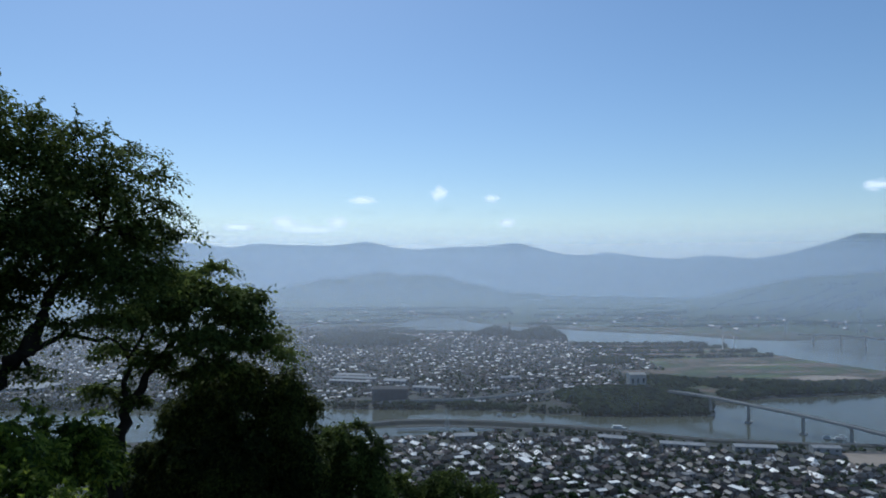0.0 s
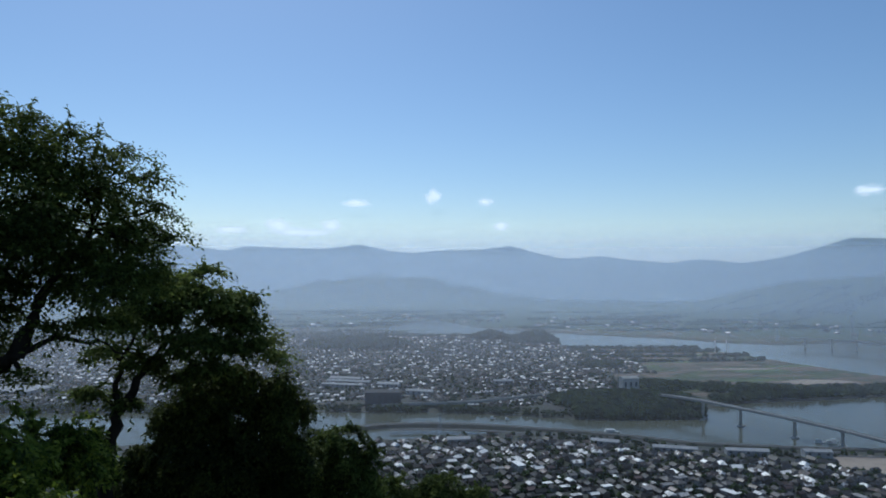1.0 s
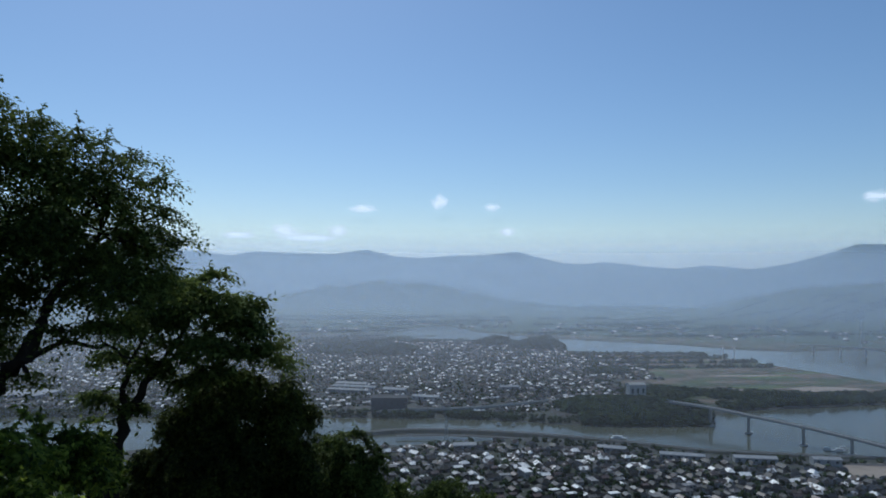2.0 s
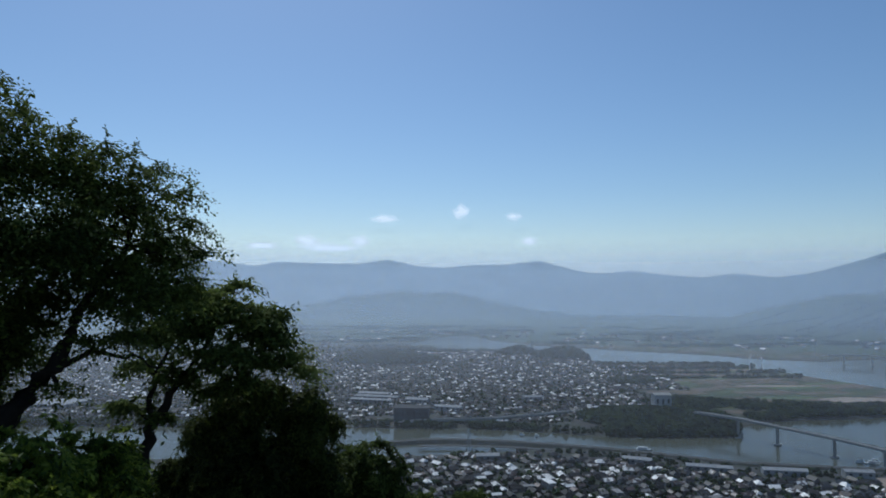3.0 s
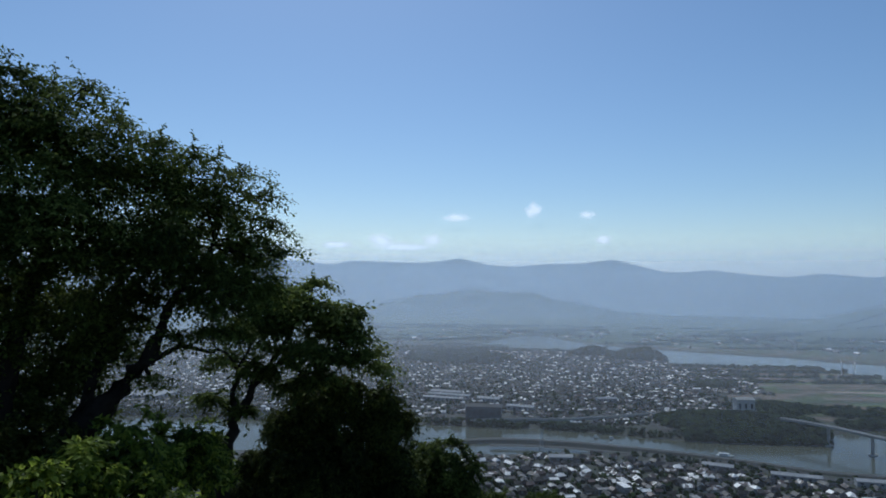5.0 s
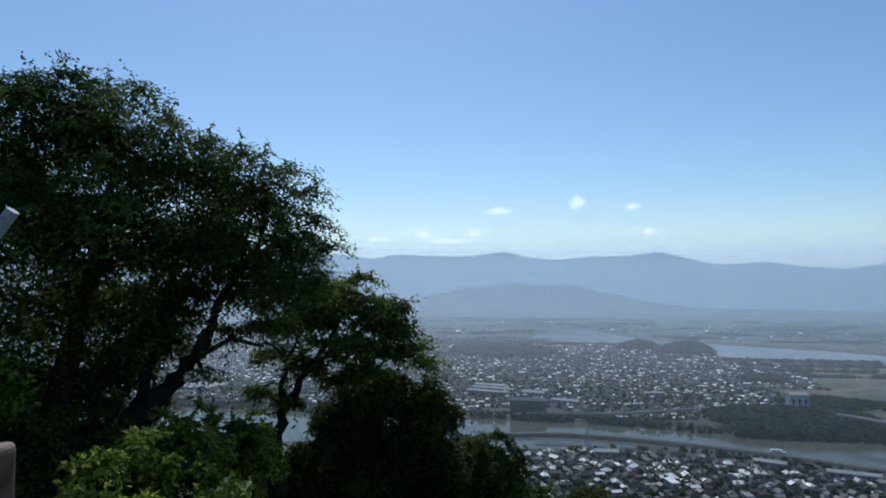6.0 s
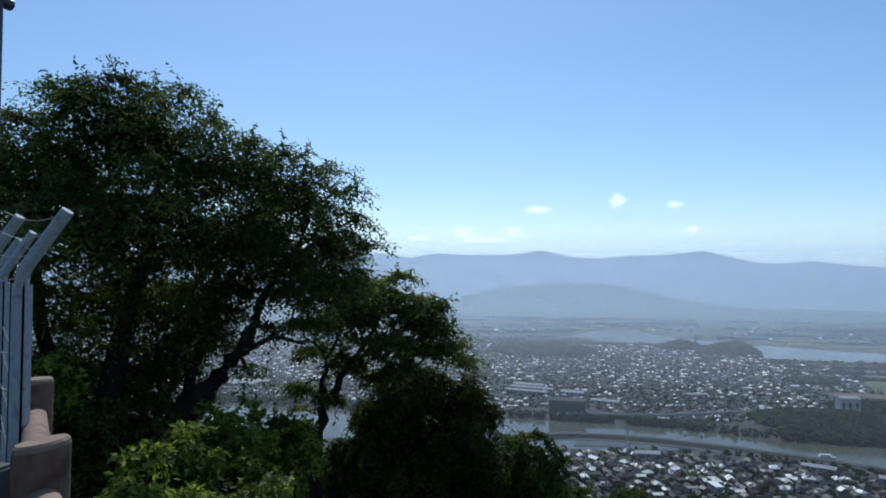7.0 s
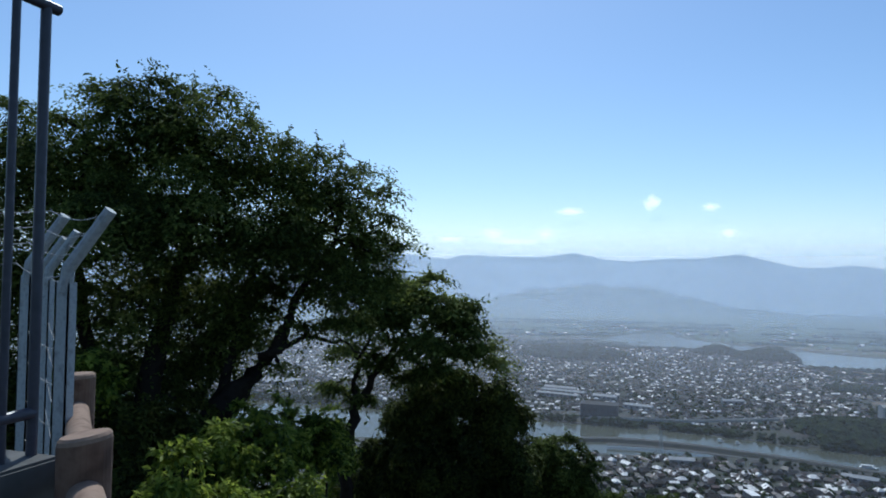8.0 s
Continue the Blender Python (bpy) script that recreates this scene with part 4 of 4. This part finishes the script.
def bent(a, b, rng, sag=0.12, n=6):
    a, b = Vector(a), Vector(b)
    off = Vector(rng.normal(0, sag, 3)) * (b - a).length
    off2 = Vector(rng.normal(0, sag * 0.5, 3)) * (b - a).length
    return [a.lerp(b, t) + off * math.sin(math.pi * t) + off2 * math.sin(2 * math.pi * t) for t in (i / n for i in range(n + 1))]


def tree(name, label, d, lobes, stems, leaf_mat, per_m2, size, seed, category="tree", limbs=6, fill=0.5, pad=0.42, flat=0.7, bough=0.05):
    """lobes: (az, el, half-width, half-height in degrees, depth offset); stems: lists of (az, el, depth offset, radius)."""
    rng = np.random.default_rng(seed)
    deg = d * math.pi / 180
    made = [(tuple(around(az, el, d + off)), (rx * deg, max(rx, rz) * deg * 1.05, rz * deg), az) for az, el, rx, rz, off in lobes]
    v, f, hearts = leaf_cloud(made, per_m2, size, seed, pad, flat, fill)
    foot = around(stems[0][0][0], stems[0][0][1], d + stems[0][0][2])
    foot.z = float(land(foot.x, foot.y)) - 0.1
    root = tagged(new(name), label, category)
    root.location = foot
    off = np.array(foot)
    mesh_object("crown", v - off, f, leaf_mat, root)
    joints = []
    for i, stem in enumerate(stems):
        pts = [around(q[0], q[1], d + q[2]) - foot for q in stem]
        if i == 0 or stem[0][1] < -15:
            pts[0].z = -0.1
        fine, rad = [], []
        for p0, p1, q0, q1 in zip(pts, pts[1:], stem, stem[1:]):
            for t in (0, 0.33, 0.66):
                fine.append(p0.lerp(p1, t) + Vector(rng.normal(0, 0.025, 3)))
                rad.append(q0[3] + (q1[3] - q0[3]) * t)
        fine.append(pts[-1])
        rad.append(stem[-1][3])
        joints += [(q, r) for q, r in zip(fine, rad)][2:]
        bm = bmesh.new()
        tube(bm, fine, rad, 10)
        part("trunk" if i == 0 else "limb", bm, M_BARK, root, smooth=True)
    for c, q in hearts:
        bm = bmesh.new()
        c = Vector(c) - foot
        start, r0 = min(joints, key=lambda g: (g[0] - c).length)
        way = bent(start, c, rng)
        r1 = min(r0 * 0.7, bough)
        tube(bm, way, [r1 * (1 - 0.12 * i) for i in range(len(way))], 6)
        for j in rng.integers(0, len(q), limbs):
            s0 = way[rng.integers(2, len(way))]
            w2 = bent(s0, Vector(q[j]) - foot, rng, 0.1, 4)
            tube(bm, w2, [max(0.004, r1 * 0.4 * (1 - 0.22 * i)) for i in range(5)], 4)
        part("branch", bm, M_BARK, root, smooth=True)
    return root


SPURS = [(-51, 12.0, 1.5, 0.8, 0), (-48.2, 11.2, 1.3, 0.6, 0), (-45.7, 13.6, 1.1, 0.5, 0), (-44.0, 14.3, 1.3, 0.6, 0), (-41, 14.9, 1.4, 0.7, 0), (-38.8, 14.0, 1.2, 0.6, 0), (-36.5, 14.4, 1.1, 0.9, 0),
         (-33.9, 12.0, 1.1, 0.7, 0), (-31.1, 10.9, 1.1, 0.6, 0.1), (-28.6, 10.2, 1.2, 0.6, 0.1), (-25.3, 9.0, 1.1, 0.5, 0.2), (-23.0, 7.0, 0.9, 0.6, 0.2), (-22.3, 4.8, 0.8, 0.6, 0.2), (-21.2, 2.4, 0.9, 0.6, 0.2)]
tree("cherry_tree", "large spreading cherry tree with dense dark green leaves on the slope", 11,
     [(-42, 11, 6.0, 4.2, 0), (-37.5, 10.4, 5.0, 4.0, -0.6), (-32.5, 8.2, 5.2, 4.0, 0.2), (-27.7, 6.2, 4.8, 3.9, 0), (-24.2, 2.9, 3.4, 3.2, 0.3), (-48, 8, 6.2, 4.2, 0.4), (-54, 5, 7, 6, 0.6),
      (-45, 4, 5.8, 4.0, -0.9), (-39, 4.5, 6.2, 4.6, -0.9), (-33.5, 3, 5.6, 4.2, -0.5), (-29, 0.8, 4.8, 3.4, 0.3), (-26.3, -1.2, 4.0, 2.6, -0.3), (-50, -1, 5.8, 4.6, 0.5),
      (-43, -2, 5.8, 4.1, 0.3), (-37, -1.5, 5.5, 4.2, 0.5), (-33.6, -2.4, 3.6, 2.6, 0.4), (-46, -7.5, 5, 4, 0.8), (-41, -7.5, 5, 3.8, 0.9), (-37.2, -6.5, 3, 2.6, 0.9),
      (-50, -9, 4.5, 4.5, 0.6), (-33.6, -5.2, 2.2, 1.5, 0.7), (-26.6, -4.2, 2.4, 1.0, -0.4), (-23.3, -0.6, 3, 2, 0.2), (-36, -4.5, 3.5, 3, 0.6), (-38.6, -9.8, 2.6, 2.2, 0.8), (-35.8, -7.4, 1.9, 1.6, 0.8),
      (-30.5, 3.5, 4, 3, 0.6), (-35.0, -10.2, 1.6, 0.8, 0.5), (-31.4, -7.7, 1.4, 0.4, -0.1), (-29.6, -4.2, 1.2, 0.7, -0.2), (-43.8, 7.2, 4, 3, 0.5), (-40.5, -12, 3, 2.2, 0.9), (-44.5, -11.5, 3.5, 3, 0.8)] + SPURS,
     [[(-41.5, -20, 0.4, 0.26), (-41.6, -12, 0.3, 0.2), (-40.6, -5.3, 0.2, 0.16), (-39, 2, 0, 0.1), (-38, 8, 0, 0.04)],
      [(-41, -20, 0.1, 0.28), (-38.2, -13.2, 0, 0.24), (-34.4, -9.2, 0, 0.18), (-31.7, -6.2, 0, 0.125), (-30.7, -4.0, 0, 0.09), (-30.3, -2.4, 0, 0.07), (-27, 3, 0.1, 0.03)],
      [(-41.8, -20, 0.6, 0.2), (-44, -11, 0.6, 0.14), (-46, -4, 0.5, 0.1), (-47, 4, 0.3, 0.05)],
      [(-36.4, -10.8, 0.2, 0.1), (-35.0, -6.5, 0.4, 0.08), (-34.2, -1.5, 0.4, 0.05), (-33, 4, 0.3, 0.02)],
      [(-32.2, -6.5, 0, 0.055), (-30.2, -5.5, -0.1, 0.042), (-28.3, -5.3, -0.2, 0.032), (-26.3, -5.9, -0.3, 0.022), (-24.5, -6.8, -0.3, 0.01)]],
     M_LEAF, 60, 0.072, 101, limbs=9, pad=0.52, flat=0.74)
tree("slender_tree", "slender leafy tree with a leaning dark trunk", 13,
     [(-20.3, -2.1, 4.0, 2.3, 0), (-17.2, -3.2, 3.2, 2.0, 0.2), (-23.4, -4.0, 3.2, 2.2, -0.2), (-15.6, -4.5, 2.2, 1.0, 0), (-14.0, -5.9, 1.5, 0.6, 0), (-13.6, -7.0, 1.0, 0.4, 0.1), (-16.6, -6.3, 2.6, 0.9, -0.2), (-20, -5.6, 3.0, 1.2, -0.3),
      (-23.2, -7.5, 2.2, 1.2, 0), (-25.9, -6.3, 1.5, 1.1, 0.1), (-26.7, -9.3, 1.5, 1.0, 0.2), (-19.2, -8.2, 2.8, 1.2, 0.1), (-18.7, -0.2, 1.3, 0.5, 0.1), (-22.2, -0.6, 1.6, 0.7, 0), (-15.6, -2.6, 1.1, 0.5, 0.1), (-24.6, -10.4, 1.0, 0.5, 0)],
     [[(-26.1, -24, 0, 0.14), (-26.0, -17.2, 0, 0.125), (-25.8, -13.8, 0, 0.115), (-25.1, -11.1, 0, 0.1), (-24.0, -9.5, 0, 0.075), (-22.6, -7.2, 0, 0.055), (-20.7, -4.5, 0, 0.035), (-19.5, -2, 0, 0.015)],
      [(-25.1, -11.2, 0, 0.065), (-25.1, -9.0, 0.1, 0.05), (-24.5, -6.5, 0, 0.035), (-23.4, -4, 0, 0.015)],
      [(-22.7, -7.4, 0, 0.04), (-19, -6.0, -0.1, 0.028), (-14.8, -5.4, 0, 0.01)],
      [(-25.2, -10.9, 0, 0.04), (-26.6, -9.6, 0.1, 0.015)]],
     M_LEAF_BROAD, 40, 0.105, 102, limbs=9, pad=0.46, flat=0.85)
tree("evergreen_tree", "dense dark evergreen tree below the lookout", 14,
     [(-18.2, -10.6, 3.8, 2.6, 0), (-19.4, -9.3, 2.0, 1.2, 0.1), (-16.4, -8.9, 2.2, 1.1, -0.2), (-13.0, -9.8, 1.9, 1.4, 0), (-13.2, -12.0, 3.2, 2.6, 0.2), (-21.2, -12, 2.2, 2.0, 0.2), (-18, -15, 5.4, 3.6, 0), (-12.2, -16, 2.8, 4.0, 0.3), (-21.2, -17, 2.6, 3.6, 0.4), (-16, -20, 6.5, 4, 0), (-10.9, -11.6, 0.9, 1.0, 0), (-23, -14.8, 1.9, 1.8, 0.4), (-24.4, -18.5, 2.6, 3.2, 0.6)],
     [[(-17.5, -28, 0, 0.16), (-17.5, -20, 0, 0.13), (-17.2, -14, 0, 0.09), (-17, -10, 0, 0.03)],
      [(-17.4, -15, 0, 0.07), (-15, -12, 0, 0.05), (-13.2, -10, 0, 0.02)]], M_LEAF_DARK, 84, 0.085, 103, limbs=5, fill=0.4, pad=0.34, flat=0.45)
tree("round_tree", "rounded dark green tree below the lookout", 15.5,
     [(-7.8, -15.3, 2.7, 2.7, 0), (-5.8, -17.2, 2.2, 2.6, 0.2), (-10, -17.2, 2.8, 4, 0.3), (-7, -20, 4, 3, 0)],
     [[(-8, -28, 0, 0.14), (-8, -20, 0, 0.1), (-7.8, -15.5, 0, 0.03)]], M_LEAF, 70, 0.085, 104, limbs=5, fill=0.35, pad=0.3, flat=0.35)
tree("low_tree", "low tree crown rising from the slope", 17.5,
     [(0.4, -18.9, 2.6, 2.4, 0), (-3, -19.2, 2.4, 2.5, 0.2), (3.4, -19.3, 1.9, 2.0, 0.2), (0, -21.5, 5.2, 2.2, 0)],
     [[(0, -29, 0, 0.12), (0, -22, 0, 0.09), (0, -19, 0, 0.03)]], M_LEAF, 70, 0.085, 105, limbs=5, fill=0.35, pad=0.3, flat=0.35)
for i, (az, el, w, h, d) in enumerate([(-38.8, -15.8, 2.9, 2.9, 6.6), (-36.2, -13.4, 3.0, 3.0, 7.6), (-33, -12.2, 3.4, 3.2, 8.4), (-29.4, -12.9, 2.9, 2.9, 9.6), (-27.6, -13.2, 2.2, 2.4, 11), (-31.6, -17.0, 2.8, 3.2, 7.8), (-34.5, -18.5, 3.6, 3.2, 6.6), (-29.5, -18, 2.8, 3.0, 7.4), (-25.6, -15.6, 2.4, 2.8, 15.5), (-29.8, -21.5, 3.6, 3, 6.8), (-38.5, -21, 3.6, 3, 6.0)]):
    tree("shrub", "sunlit leafy green shrub on the slope", d, [(az, el, w, h, 0), (az - w * 0.5, el - h * 0.4, w * 0.7, h * 0.8, 0.2), (az + w * 0.5, el - h * 0.5, w * 0.7, h * 0.8, 0.1)],
         [[(az, -25, 0, 0.03), (az + 0.3, el - h * 0.4, 0, 0.015), (az, el + h * 0.3, 0, 0.006)]], M_LEAF_LIGHT, 46, 0.085, 110 + i, "shrub", limbs=6, fill=0.45, pad=0.24, flat=0.55, bough=0.012)
# Bushes under the cherry: the shade there is put into a dark leaf colour.
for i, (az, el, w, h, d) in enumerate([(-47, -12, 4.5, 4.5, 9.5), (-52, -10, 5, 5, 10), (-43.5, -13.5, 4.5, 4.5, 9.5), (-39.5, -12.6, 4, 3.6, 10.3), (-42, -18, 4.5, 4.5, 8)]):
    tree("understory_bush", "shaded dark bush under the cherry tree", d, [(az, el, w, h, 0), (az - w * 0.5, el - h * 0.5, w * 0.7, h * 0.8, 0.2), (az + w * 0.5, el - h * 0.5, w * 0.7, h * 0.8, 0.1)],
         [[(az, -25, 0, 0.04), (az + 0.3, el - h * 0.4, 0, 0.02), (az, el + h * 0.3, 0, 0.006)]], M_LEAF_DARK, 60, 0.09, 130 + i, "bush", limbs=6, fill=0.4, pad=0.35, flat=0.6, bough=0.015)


tree("sunlit_bush", "sunlit bright green bush beyond the log fence", 9.0, [(-46.0, -6.8, 1.7, 1.6, 0), (-44.6, -8.2, 1.5, 1.6, 0.1), (-47.2, -8.4, 1.5, 1.8, 0.2)],
     [[(-46, -20, 0, 0.03), (-45.8, -10, 0, 0.02), (-46, -6, 0, 0.008)]], M_LEAF_LIGHT, 46, 0.085, 141, "bush", fill=0.45, pad=0.26, flat=0.55, bough=0.012)
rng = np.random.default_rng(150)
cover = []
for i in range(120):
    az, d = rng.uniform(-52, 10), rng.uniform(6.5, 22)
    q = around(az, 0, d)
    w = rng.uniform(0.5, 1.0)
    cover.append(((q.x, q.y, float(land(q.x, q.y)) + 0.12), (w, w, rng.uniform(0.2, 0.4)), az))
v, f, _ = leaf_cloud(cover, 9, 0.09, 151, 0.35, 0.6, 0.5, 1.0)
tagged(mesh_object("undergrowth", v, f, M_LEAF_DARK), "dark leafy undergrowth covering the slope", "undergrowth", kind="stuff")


# ---- lookout: log-pattern posts, railing, wire fence ----
GROUND = EYE - 1.6
M_LOG = material("brown imitation-log concrete", [(0.09, 0.05, 0.033), (0.15, 0.086, 0.057), (0.19, 0.115, 0.078), (0.11, 0.062, 0.041)], 9, rough=0.8, bump=0.35, bump_scale=120)
# Caps and rails: the same log concrete with sunlight put into a paler colour.
M_LOG_LIT = material("sunlit-tone imitation-log concrete", [(0.22, 0.145, 0.1), (0.29, 0.2, 0.145), (0.18, 0.115, 0.08)], 14, rough=0.85, bump=0.3, bump_scale=150)
M_PIPE = material("dark violet-grey painted pipe", [(0.025, 0.025, 0.04), (0.045, 0.045, 0.065), (0.03, 0.03, 0.045)], 12, rough=0.42, spec=0.5)
M_GALV = material("galvanised steel", [(0.26, 0.27, 0.275), (0.42, 0.43, 0.435), (0.33, 0.34, 0.345)], 25, rough=0.7, metallic=0.1, bump=0.3, bump_scale=180)
M_WIRE = material("rusted barbed wire", [(0.3, 0.27, 0.25), (0.5, 0.48, 0.46)], 40, rough=0.5, metallic=0.6)


def log_post(x, y, slant):
    root = tagged(new("fence_post"), "round brown concrete post with a log pattern", "post", "log fence posts")
    root.location = (x, y, GROUND - 0.05)
    bm = bmesh.new()
    tube(bm, [(0, 0, -0.3), (0, 0, 0.3), (0, 0, 0.7), (0, 0, 1.03)], [0.096, 0.094, 0.093, 0.092], 32)
    for v in bm.verts:
        q = math.atan2(v.co.y, v.co.x)
        v.co.x += 0.0025 * math.sin(q * 7 + v.co.z * 9)
        v.co.y += 0.0025 * math.cos(q * 5 + v.co.z * 7)
        if v.co.z > 1:
            v.co.z += slant * (0.13 * v.co.x + 0.05 * v.co.y)
    part("shaft", bm, M_LOG, root, smooth=False)
    bm = bmesh.new()
    tube(bm, [(0, 0, 1.03), (0, 0, 1.045), (0, 0, 1.055)], [0.092, 0.09, 0.082], 32)
    for v in bm.verts:
        v.co.z += slant * (0.13 * v.co.x + 0.05 * v.co.y)
    part("cap", bm, M_LOG_LIT, root, "log end in the paler sunlit tone")
    return root


POSTS = [(-2.051, 1.94), (-3.25, 3.055), (-0.91, 0.965)]
for (x, y), slant in zip(POSTS, (1.0, 0.25, 0.4)):
    log_post(x, y, slant)
POSTS_LINE = [POSTS[2], POSTS[0], POSTS[1]]
for (x0, y0), (x1, y1) in zip(POSTS_LINE, POSTS_LINE[1:]):
    for h in (0.8, 0.4):
        bm = bmesh.new()
        tube(bm, [Vector((x0, y0, GROUND + h)).lerp(Vector((x1, y1, GROUND + h)), t / 6) for t in range(7)], [0.062, 0.06, 0.061, 0.062, 0.06, 0.061, 0.062], 20)
        me = bpy.data.meshes.new("fence_rail")
        bm.to_mesh(me)
        bm.free()
        me.materials.append(M_LOG_LIT)
        me.polygons.foreach_set("use_smooth", [True] * len(me.polygons))
        tagged(new("fence_rail", me), "round concrete rail with a log pattern, in the pale-brown sunlit tone", "rail", "log fence rails")


# barred steel railing on a concrete kerb
KERB_TOP = EYE - 0.75
railing = tagged(new("steel_railing"), "dark painted pipe railing standing on a concrete kerb", "railing")
railing.location = (-2.482, 1.295, KERB_TOP)
for i in range(9):
    bm = bmesh.new()
    yy = 0.8 - 0.134 * i
    r = 0.021 if i % 8 == 0 else 0.016
    tube(bm, [(0, yy, -0.02), (0, yy, 1.86)], [r, r], 16)
    part("post" if i % 8 == 0 else "bar", bm, M_PIPE, railing, smooth=False)
for h, over in ((1.85, 0.06), (0.17, 0.0)):
    bm = bmesh.new()
    tube(bm, [(0, 0.8 + over, h), (0, -0.29, h)], [0.024, 0.024], 16)
    part("rail", bm, M_PIPE, railing)
kerb_bm = bmesh.new()
box(kerb_bm, -2.85, -2.365, -0.4, 2.135, GROUND - 0.2, KERB_TOP, 0.012)
me = bpy.data.meshes.new("kerb")
kerb_bm.to_mesh(me)
kerb_bm.free()
me.materials.append(M_CONCRETE)
tagged(new("kerb", me), "weathered grey concrete kerb wall under the railing", "kerb wall", kind="structure")


def fence_stake(x, y, top, arm):
    """Galvanised channel stake with an arm that leans out for barbed wire."""
    root = tagged(new("wire_fence_post"), "galvanised fence post with outward leaning arm", "fence post", "barbed wire fence posts")
    z0 = float(land(x, y)) - 0.1
    root.location = (x, y, z0)
    bm = bmesh.new()
    box(bm, -0.042, 0.042, -0.004, 0.004, 0, top - z0)
    box(bm, -0.042, -0.034, -0.004, 0.05, 0, top - z0)
    box(bm, 0.034, 0.042, -0.004, 0.05, 0, top - z0)
    part("shaft", bm, M_GALV, root)
    bm = bmesh.new()
    tube(bm, [(0, 0.015, top - z0 - 0.05), (arm[0] * 0.12, arm[1] * 0.12, top - z0 + arm[2] * 0.2), arm + Vector((0, 0, top - z0))], [0.034, 0.033, 0.031], 10)
    part("arm", bm, M_GALV, root)
    return root


ARM = Vector((0.235, 0.06, 0.37))
STAKES = [around(-47.75, -0.9, 3.95), around(-48.7, -0.7, 6.0), around(-49.1, -0.5, 7.4), around(-50.0, -0.4, 4.9)]
for q in STAKES:
    fence_stake(q.x, q.y, q.z, ARM)


def wire(name, label, pts, barbs, seed):
    rng = np.random.default_rng(seed)
    bm = bmesh.new()
    for k in (0, 1):
        way = []
        for a, b in zip(pts, pts[1:]):
            for i in range(24):
                t = i / 24
                q = Vector(a).lerp(Vector(b), t)
                way.append(q + Vector((0.0022 * math.cos(t * 60 + k * 3.14), 0, 0.0022 * math.sin(t * 60 + k * 3.14) - 0.05 * math.sin(math.pi * t))))
        tube(bm, way, [0.0016] * len(way), 5)
    for i in range(barbs):
        q = way[int((i + 0.5) * len(way) / barbs)]
        for _ in range(2):
            d = Vector(rng.normal(0, 1, 3)).normalized() * 0.014
            tube(bm, [q - d, q + d], [0.0013, 0.0008], 4)
    me = bpy.data.meshes.new(name)
    bm.to_mesh(me)
    bm.free()
    me.materials.append(M_WIRE)
    return tagged(new(name, me), label, "wire", "barbed wire strands")


for k, t in enumerate((0.98, 0.72, 0.45, 0.12)):
    pts = [STAKES[2] + ARM * t, STAKES[1] + ARM * t, STAKES[0] + ARM * t, STAKES[3] + ARM * t + Vector((0, -0.1, 0.03)), STAKES[3] + ARM * t + Vector((-0.5, -0.9, 0.05))]
    wire("barbed_wire", "twisted barbed wire strand glinting in the sun", pts, 26, 200 + k)
for k, dz in enumerate((-0.33, -0.52, -0.75, -0.98)):
    pts = [STAKES[2] + Vector((0.04, 0, dz)), STAKES[1] + Vector((0.04, 0, dz)), STAKES[0] + Vector((0.05, 0, dz)), STAKES[3] + Vector((0.05, -0.02, dz))]
    wire("barbed_wire", "twisted barbed wire strand glinting in the sun", pts, 20, 220 + k)
